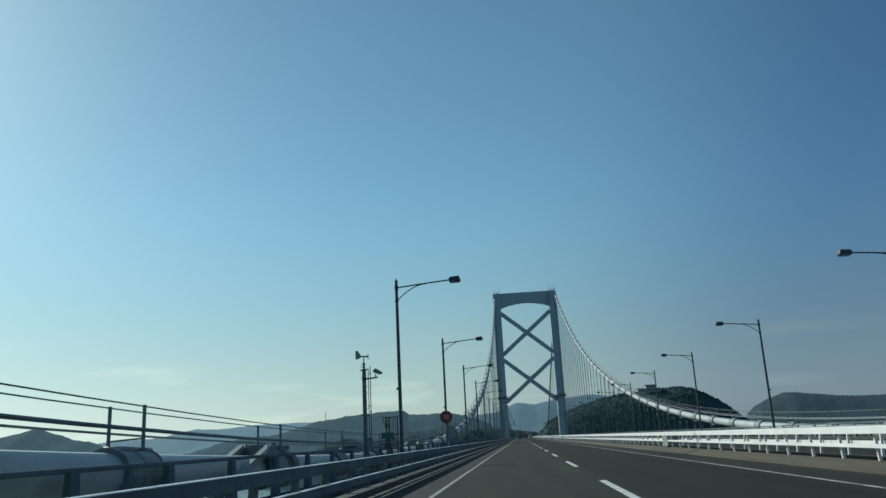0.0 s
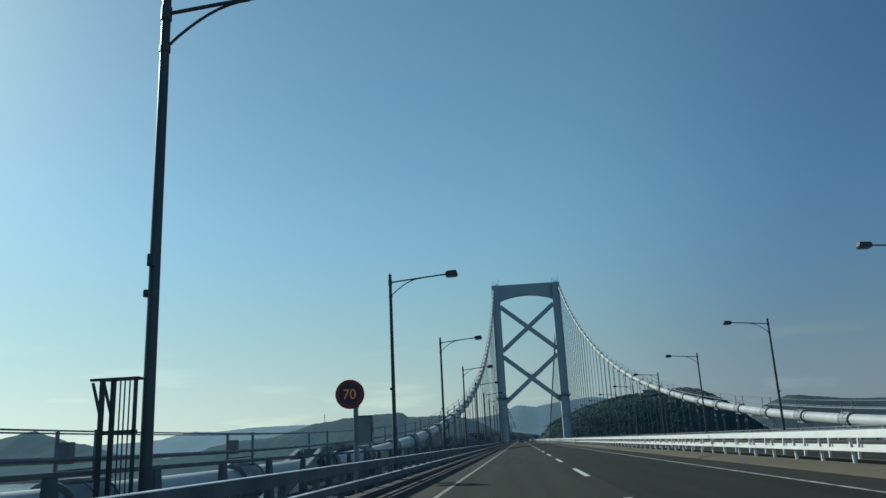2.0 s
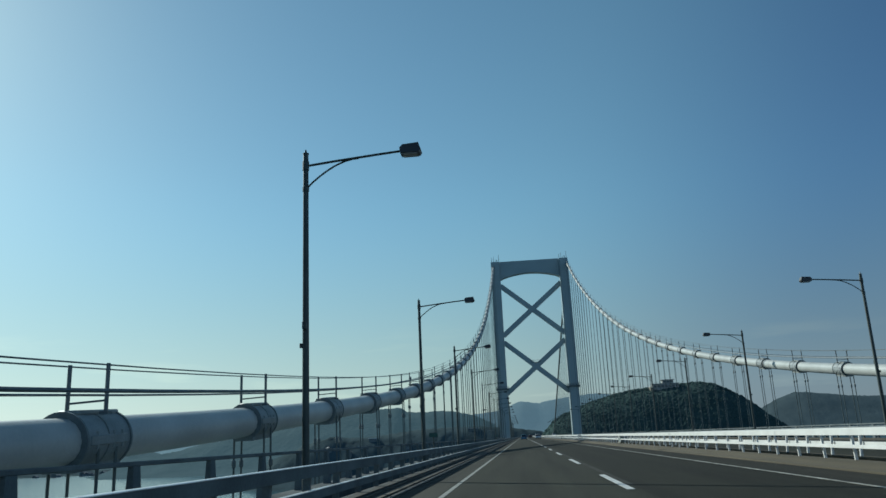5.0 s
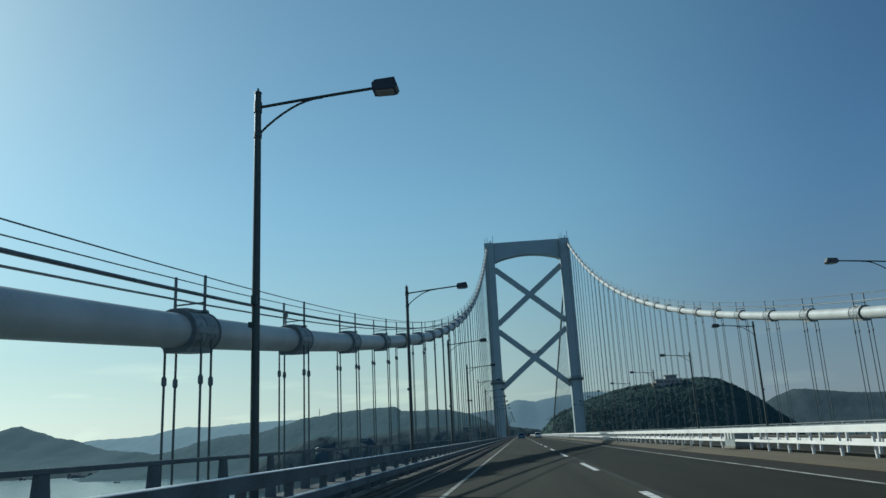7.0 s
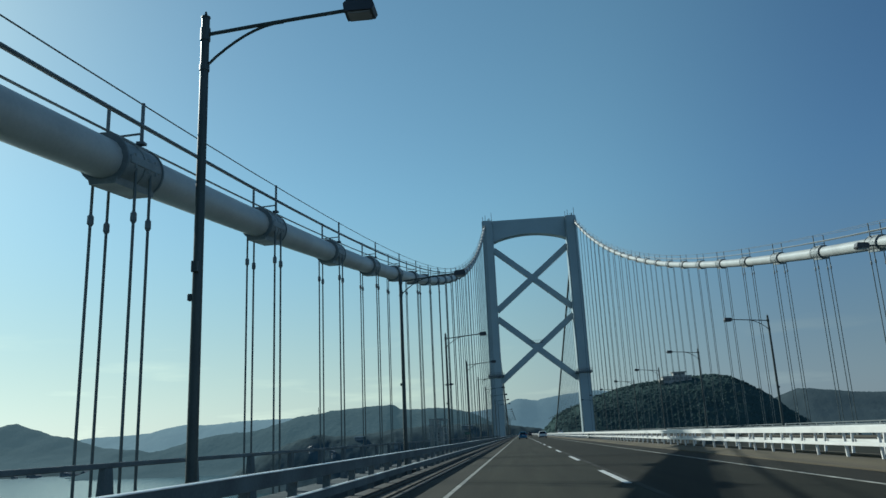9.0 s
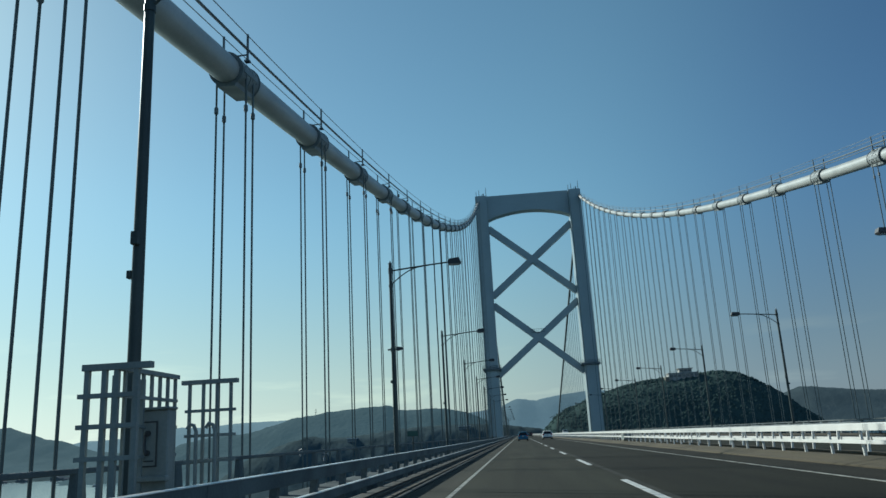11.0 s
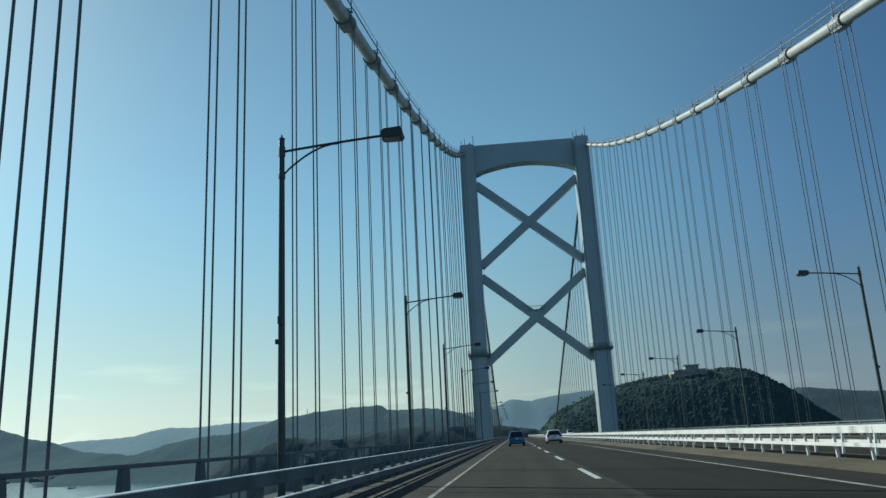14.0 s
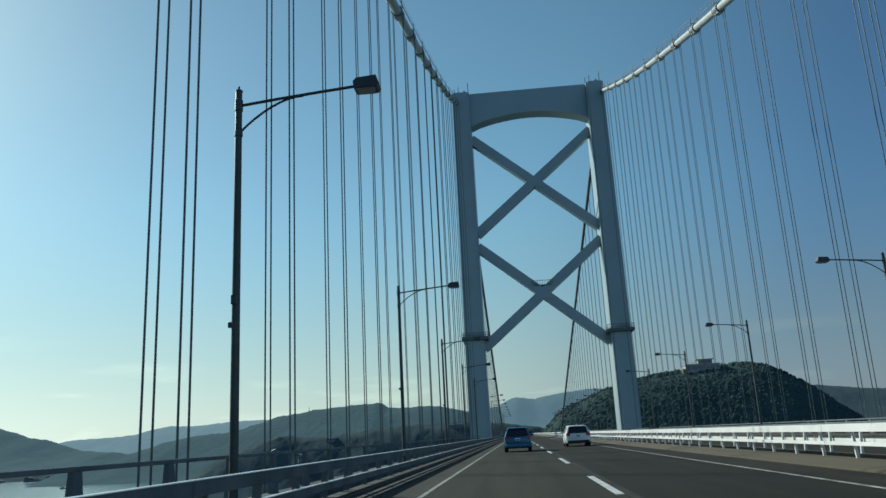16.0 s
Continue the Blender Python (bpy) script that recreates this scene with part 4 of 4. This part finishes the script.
# ---- sea and land ----
WATER = bpy.data.materials.new("sea_water")
WATER.use_nodes = True
wnn, wll = WATER.node_tree.nodes, WATER.node_tree.links
pb = wnn["Principled BSDF"]
pb.inputs["Base Color"].default_value, pb.inputs["Roughness"].default_value = (0.02, 0.06, 0.07, 1), 0.18
tc, n1, n2, bp = wnn.new("ShaderNodeTexCoord"), wnn.new("ShaderNodeTexNoise"), wnn.new("ShaderNodeTexNoise"), wnn.new("ShaderNodeBump")
n1.inputs["Scale"].default_value, n1.inputs["Detail"].default_value = 0.15, 6
n2.inputs["Scale"].default_value, n2.inputs["Detail"].default_value = 0.012, 4
mx = wnn.new("ShaderNodeMath")
mx.operation = "MULTIPLY"
for q in (n1, n2):
    wll.new(tc.outputs["Object"], q.inputs["Vector"])
wll.new(n1.outputs["Fac"], mx.inputs[0])
wll.new(n2.outputs["Fac"], mx.inputs[1])
bp.inputs["Strength"].default_value, bp.inputs["Distance"].default_value = 0.6, 0.8
wll.new(mx.outputs[0], bp.inputs["Height"])
wll.new(bp.outputs[0], pb.inputs["Normal"])
bm = NB()
bmesh.ops.create_grid(bm, x_segments=8, y_segments=8, size=4800)
single("water", bm, WATER, "calm grey-blue sea strait far below the bridge", at=(0, 600, SEA))

WOODS = material("hill_woods", (0.06, 0.09, 0.083), 1.0, vary=0.2, scale=0.03, fine=0.35, dark=(0.046, 0.07, 0.066), bump=0.4, spec=0.0, depth=0.5)
# distance haze mixed into the base colour: paler and bluer than the hill
NEAR_WOODS = material("hazed_woods", (0.085, 0.115, 0.122), 1.0, vary=0.2, scale=0.03, fine=0.3, bump=0.5, spec=0.0, depth=0.8)


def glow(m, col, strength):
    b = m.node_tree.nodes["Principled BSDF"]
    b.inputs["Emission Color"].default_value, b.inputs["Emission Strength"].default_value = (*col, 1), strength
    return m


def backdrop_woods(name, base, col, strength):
    """Woods with the haze of kilometres of air painted in as pale emission."""
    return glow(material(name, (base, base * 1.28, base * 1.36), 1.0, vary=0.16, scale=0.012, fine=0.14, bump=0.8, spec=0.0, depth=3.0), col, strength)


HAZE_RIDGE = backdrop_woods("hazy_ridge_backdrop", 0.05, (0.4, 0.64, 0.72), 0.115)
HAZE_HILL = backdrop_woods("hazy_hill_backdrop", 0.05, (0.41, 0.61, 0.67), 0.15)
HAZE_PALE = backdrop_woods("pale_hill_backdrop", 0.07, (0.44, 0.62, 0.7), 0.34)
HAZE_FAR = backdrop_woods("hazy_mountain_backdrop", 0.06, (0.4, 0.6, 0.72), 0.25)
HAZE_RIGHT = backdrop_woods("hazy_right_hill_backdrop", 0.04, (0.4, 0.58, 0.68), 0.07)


def crest(line, x):
    """Height of a ridge line at x, rounded between its turning points."""
    if x <= line[0][0] or x >= line[-1][0]:
        return min(line[0][1], line[-1][1])
    for (xa, za), (xb, zb) in zip(line, line[1:]):
        if x <= xb:
            f = (x - xa) / (xb - xa)
            return za + (zb - za) * (0.55 * f + 0.45 * f * f * (3 - 2 * f))


def rise(line, y0, deep, x, y, p=2.0):
    """Height over the sea bed of a hill that carries the ridge line along y0."""
    return (crest(line, x) - SEA + 6) * math.exp(-abs((y - y0) / deep) ** p)


def land(line, y0, deep, x, y, rough, k, seed, p):
    """Height over the sea bed: the ridge with spurs and folds below the crest, not on it."""
    off = min(1.0, abs(y - y0) / deep)
    xs = x + off * deep * 0.35 * noise.noise(Vector((x, y, seed)) * 0.9 / deep)
    h = rise(line, y0, deep, xs, y, p)
    f = min(1.0, max(0.0, h) / 30.0)
    v = Vector((x, y, seed)) * k
    return h + f * rough * ((0.3 + 1.2 * off) * noise.noise(v * 0.008) + 0.35 * noise.noise(v * 0.03) + 0.2 * noise.noise(v * 0.1)), f


def hill(name, label, mat, line, y0, deep, step, rough, crown=0.0, seed=0.0, p=2.0, reach=2.2):
    """Land under a ridge line, with spurs, gullies and tree crowns."""
    x0, x1 = line[0][0], line[-1][0]
    ya, yb = y0 - deep * reach, y0 + deep * 1.1
    nx, ny = int((x1 - x0) / step) + 1, int((yb - ya) / (step * 1.5)) + 2
    k = 12.0 / max(4.0, step)
    vs = []
    for j in range(ny):
        y = ya + (yb - ya) * j / (ny - 1)
        for i in range(nx):
            x = x0 + i * step
            h, f = land(line, y0, deep, x, y, rough, k, seed, p)
            v = Vector((x, y, seed)) * k
            if crown:
                h += f * crown * (0.5 - noise.voronoi(v * 0.1)[0][0] + 0.5 * noise.noise(v * 0.25))
            vs.append((x, y, SEA - 6 + h))
    fs = [(j * nx + i, j * nx + i + 1, (j + 1) * nx + i + 1, (j + 1) * nx + i) for j in range(ny - 1) for i in range(nx - 1)]
    me = bpy.data.meshes.new(name)
    me.from_pydata(vs, [], fs)
    me.materials.append(mat)
    me.polygons.foreach_set("use_smooth", [True] * len(me.polygons))
    return tagged(new(name, me), label, "hill", "", "structure")


RIGHT_LINE = ((-10, -50), (12, -22), (24, 5), (36, 15.5), (46, 21), (77, 32.5), (100, 38.5), (116, 41.5), (136, 43.5), (162, 45.5), (183, 46.8), (195, 45), (208, 39.5), (222, 31.5), (233, 23.5), (243, 14), (253, 6), (264, -2), (292, -28), (325, -50))
POINT_LINE = ((-370, -50), (-340, -34), (-298, -10), (-280, -5), (-262, 3), (-243, 8), (-230, 11), (-214, 8), (-190, 7.5), (-172, 8.5), (-143, 12), (-114, 14), (-85, 15), (-52, 14.5), (-20, 12), (20, 6), (60, -10), (100, -50))
hill("ground_hill_right", "steep dark wooded hill beside the bridge", WOODS, RIGHT_LINE, 920, 110, 2.6, 2.2, 0.6, 1.0, 2.6)
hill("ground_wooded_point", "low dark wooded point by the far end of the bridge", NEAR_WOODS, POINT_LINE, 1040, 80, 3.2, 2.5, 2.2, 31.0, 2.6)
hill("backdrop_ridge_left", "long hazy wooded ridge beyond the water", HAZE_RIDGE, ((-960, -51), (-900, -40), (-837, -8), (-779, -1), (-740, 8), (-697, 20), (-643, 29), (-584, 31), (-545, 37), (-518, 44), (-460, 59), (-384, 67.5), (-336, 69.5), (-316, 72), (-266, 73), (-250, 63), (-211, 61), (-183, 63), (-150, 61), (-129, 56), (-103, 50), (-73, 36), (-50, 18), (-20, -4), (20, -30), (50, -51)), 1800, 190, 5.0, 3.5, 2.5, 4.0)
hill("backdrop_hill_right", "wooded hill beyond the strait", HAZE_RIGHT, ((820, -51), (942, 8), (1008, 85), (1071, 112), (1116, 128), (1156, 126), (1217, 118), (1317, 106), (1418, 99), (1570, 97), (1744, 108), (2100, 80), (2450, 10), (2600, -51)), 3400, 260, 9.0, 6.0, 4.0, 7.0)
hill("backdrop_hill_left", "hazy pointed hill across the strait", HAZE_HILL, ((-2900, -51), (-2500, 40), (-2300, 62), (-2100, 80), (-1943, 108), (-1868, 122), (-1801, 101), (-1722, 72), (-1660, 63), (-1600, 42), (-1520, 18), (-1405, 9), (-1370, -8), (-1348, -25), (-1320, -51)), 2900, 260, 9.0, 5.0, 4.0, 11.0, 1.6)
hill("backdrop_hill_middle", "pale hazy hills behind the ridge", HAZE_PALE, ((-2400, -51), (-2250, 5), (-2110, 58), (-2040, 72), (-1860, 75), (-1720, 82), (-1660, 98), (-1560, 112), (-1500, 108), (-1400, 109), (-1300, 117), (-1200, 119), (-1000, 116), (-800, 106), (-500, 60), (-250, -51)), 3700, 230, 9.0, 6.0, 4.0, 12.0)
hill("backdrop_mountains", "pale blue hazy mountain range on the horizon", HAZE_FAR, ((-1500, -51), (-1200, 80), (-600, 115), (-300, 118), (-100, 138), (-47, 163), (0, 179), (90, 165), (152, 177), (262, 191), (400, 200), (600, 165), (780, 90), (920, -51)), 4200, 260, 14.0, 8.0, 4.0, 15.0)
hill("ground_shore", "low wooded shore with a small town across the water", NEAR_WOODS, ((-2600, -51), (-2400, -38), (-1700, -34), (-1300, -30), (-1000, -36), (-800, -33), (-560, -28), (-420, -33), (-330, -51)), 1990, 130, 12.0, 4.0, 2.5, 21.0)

# tree crowns that break the near hill's outline
rng = random.Random(5)
bm_v, bm_f = [], []
ico = NB()
bmesh.ops.create_icosphere(ico, subdivisions=1, radius=1.0)
ico.verts.ensure_lookup_table()
iv = [v.co.copy() for v in ico.verts]
ifc = [[v.index for v in f.verts] for f in ico.faces]
ico.free()
for i in range(17000):
    x = rng.uniform(-5, 310)
    if i < 3000:
        y = rng.uniform(893, 930)
        h, r = rise(RIGHT_LINE, 920, 110, x, y, 2.6), rng.uniform(0.9, 1.9)
    else:
        # spread evenly over the height of the slope that faces the bridge
        y = 920 - 110 * (-math.log(rng.uniform(0.06, 0.985))) ** (1 / 2.6)
        h, r = land(RIGHT_LINE, 920, 110, x, y, 2.2, 3.0, 1.0, 2.6)[0], rng.uniform(1.2, 2.2)
        h -= r * 0.85
    if h < 14:
        continue
    c = Vector((x, y, SEA - 6 + h + rng.uniform(-1.0, 0.7)))
    b0 = len(bm_v)
    for v in iv:
        k = r * (1 + 0.45 * noise.noise(v * 1.7 + c * 0.37))
        bm_v.append((c.x + v.x * k, c.y + v.y * k, c.z + v.z * k * 1.15))
    bm_f += [[b0 + q for q in f] for f in ifc]
me = bpy.data.meshes.new("hill_trees")
me.from_pydata(bm_v, [], bm_f)
me.polygons.foreach_set("use_smooth", [True] * len(me.polygons))
me.materials.append(WOODS)
tagged(new("hill_trees", me), "dense dark green tree crowns covering the hill", "trees", "", "stuff")

# ---- buildings ----
HOUSE_WALL = material("pale_house_wall", (0.21, 0.23, 0.235), 0.8, vary=0.15, scale=0.2)
OLD_WALL = material("weathered_concrete_wall", (0.4, 0.4, 0.37), 0.85, vary=0.2, scale=0.3)
HOUSE_ROOF = material("grey_tile_roof", (0.13, 0.15, 0.16), 0.7, vary=0.2, scale=0.3)
WINDOW = material("dark_window", (0.07, 0.085, 0.095), 0.15, vary=0.1)


def house(at, w, d, h, turn):
    o = tagged(new("house"), "small pale house with a grey roof on the far shore", "house", "houses on the far shore")
    o.matrix_basis = pose(*at, 0, 0, turn)
    part("wall", box(NB(), (-w / 2, -d / 2, -6), (w / 2, d / 2, h)), HOUSE_WALL, o)
    part("roof", prism(NB(), [(-w / 2 - 0.6, h), (w / 2 + 0.6, h), (0, h + w * 0.28)], -d / 2 - 0.6, d / 2 + 0.6), HOUSE_ROOF, o)
    for i in range(2):
        part("window", box(NB(), (-w * 0.3 + i * w * 0.4, -d / 2 - 0.1, h * 0.45), (-w * 0.1 + i * w * 0.4, -d / 2 + 0.05, h * 0.75)), WINDOW, o)
    return o


rng = random.Random(11)
for i in range(5):
    x, y = rng.uniform(-250, 10), rng.uniform(978, 990)
    h = rise(POINT_LINE, 1040, 80, x, y, 2.6)
    house((x, y, SEA - 4 + h), rng.uniform(4, 6), rng.uniform(4, 6), rng.uniform(1.0, 2.0), rng.uniform(-40, 40))
for x, y, w in ((-178, 1010, 9), (-58, 1012, 12)):
    h = rise(POINT_LINE, 1040, 80, x, y, 2.6)
    o = thing("white_building", (x, y, SEA - 6 + h), "white flat-roofed building among trees on the shore", "building", "white buildings on the point")
    part("wall", box(NB(), (-w / 2, -4, -3), (w / 2, 4, 2.0)), HOUSE_WALL, o)
    part("roof", box(NB(), (-w / 2 - 0.4, -4.4, 2.0), (w / 2 + 0.4, 4.4, 2.7)), WHITE, o)
    for i in range(4):
        part("window", box(NB(), (-w / 2 + 1 + i * w / 4, -4.12, 0.4), (-w / 2 + 2.0 + i * w / 4, -3.95, 1.5)), WINDOW, o)

for i in range(34):
    x, y = rng.uniform(-1150, -520), rng.uniform(1830, 1875)
    house((x, y, SEA - 1.5), rng.uniform(9, 17), rng.uniform(8, 14), rng.uniform(3.5, 8), rng.uniform(-40, 40))


def fishing_boat(x, y, turn):
    o = tagged(new("fishing_boat"), "small white fishing boat lying on the water", "boat", "fishing boats on the strait")
    o.matrix_basis = pose(x, y, SEA, 0, 0, turn)
    bm = NB()
    hull = [(-6, 1.5), (3, 1.7), (6, 0.0), (3, -1.7), (-6, -1.5)]
    lo, hi = [bm.verts.new((a * 0.85, b * 0.7, -0.3)) for a, b in hull], [bm.verts.new((a, b, 1.3 if a < 5 else 1.9)) for a, b in hull]
    for i in range(5):
        bm.faces.new((lo[i], lo[(i + 1) % 5], hi[(i + 1) % 5], hi[i]))
    bm.faces.new(lo[::-1])
    bm.faces.new(hi)
    bmesh.ops.recalc_face_normals(bm, faces=bm.faces)
    part("hull", bm, HOUSE_WALL, o)
    cabin = part("cabin", box(NB(), (-3.2, -1.0, 1.3), (-0.4, 1.0, 3.2), 0.1), WHITE, o)
    part("cabin_window", box(NB(), (-0.42, -0.8, 2.3), (-0.36, 0.8, 2.9)), WINDOW, cabin)
    part("mast", rod(NB(), (-4.2, 0, 1.3), (-4.2, 0, 5.2), 0.1, 0.06, 6), ROPE, o)


for x, y, turn in ((-690, 1420, 20), (-742, 1560, 70), (-655, 1610, -30), (-820, 1690, 10)):
    fishing_boat(x, y, turn)

o = thing("observation_building", (148, 897, 43.0), "flat-roofed weathered observation building on the wooded hilltop", "building")
part("wall", box(NB(), (-13, -6, -8), (13, 6, 3.6)), OLD_WALL, o)
part("roof", box(NB(), (-13.5, -6.5, 3.6), (13.5, 6.5, 4.1)), OLD_WALL, o)
part("terrace", box(NB(), (-16, -8, -8), (-13, 6, 0.6)), CONCRETE, o)
part("terrace_parapet", box(NB(), (-16, -8, 0.6), (-15.8, 6, 1.6)), OLD_WALL, o)
part("upper_storey", box(NB(), (-3, -4, 4.1), (8, 4, 7.4)), OLD_WALL, o)
part("upper_roof", box(NB(), (-4.2, -5, 7.4), (9.2, 5, 7.9)), OLD_WALL, o)
for i in range(7):
    part("window", box(NB(), (-12 + i * 3.6, -6.15, 0.2), (-9.2 + i * 3.6, -5.9, 2.6)), WINDOW, o)
for i in range(3):
    part("upper_window", box(NB(), (-2.2 + i * 3.4, -4.15, 5.0), (0.6 + i * 3.4, -3.9, 6.7)), WINDOW, o)
for i in range(5):
    part("roof_railing_post", rod(NB(), (-12 + i * 1.8, -6.2, 4.1), (-12 + i * 1.8, -6.2, 5.3), 0.12, n=6), OLD_WALL, o)
part("roof_railing", beam(NB(), (-12.2, -6.2, 5.25), (-4.6, -6.2, 5.25), 0.14, 0.14), OLD_WALL, o)

o = thing("radio_mast", (-922, 3690, 112), "thin lattice radio mast on the ridge", "radio mast")
part("pole", rod(NB(), (0, 0, -8), (0, 0, 52), 1.7, 0.6, 6), ROPE, o)
part("antenna", box(NB(), (-3.4, -1, 34), (3.4, 1, 36)), ROPE, o)
part("antenna", box(NB(), (-2.6, -1, 44), (2.6, 1, 45.6)), ROPE, o)
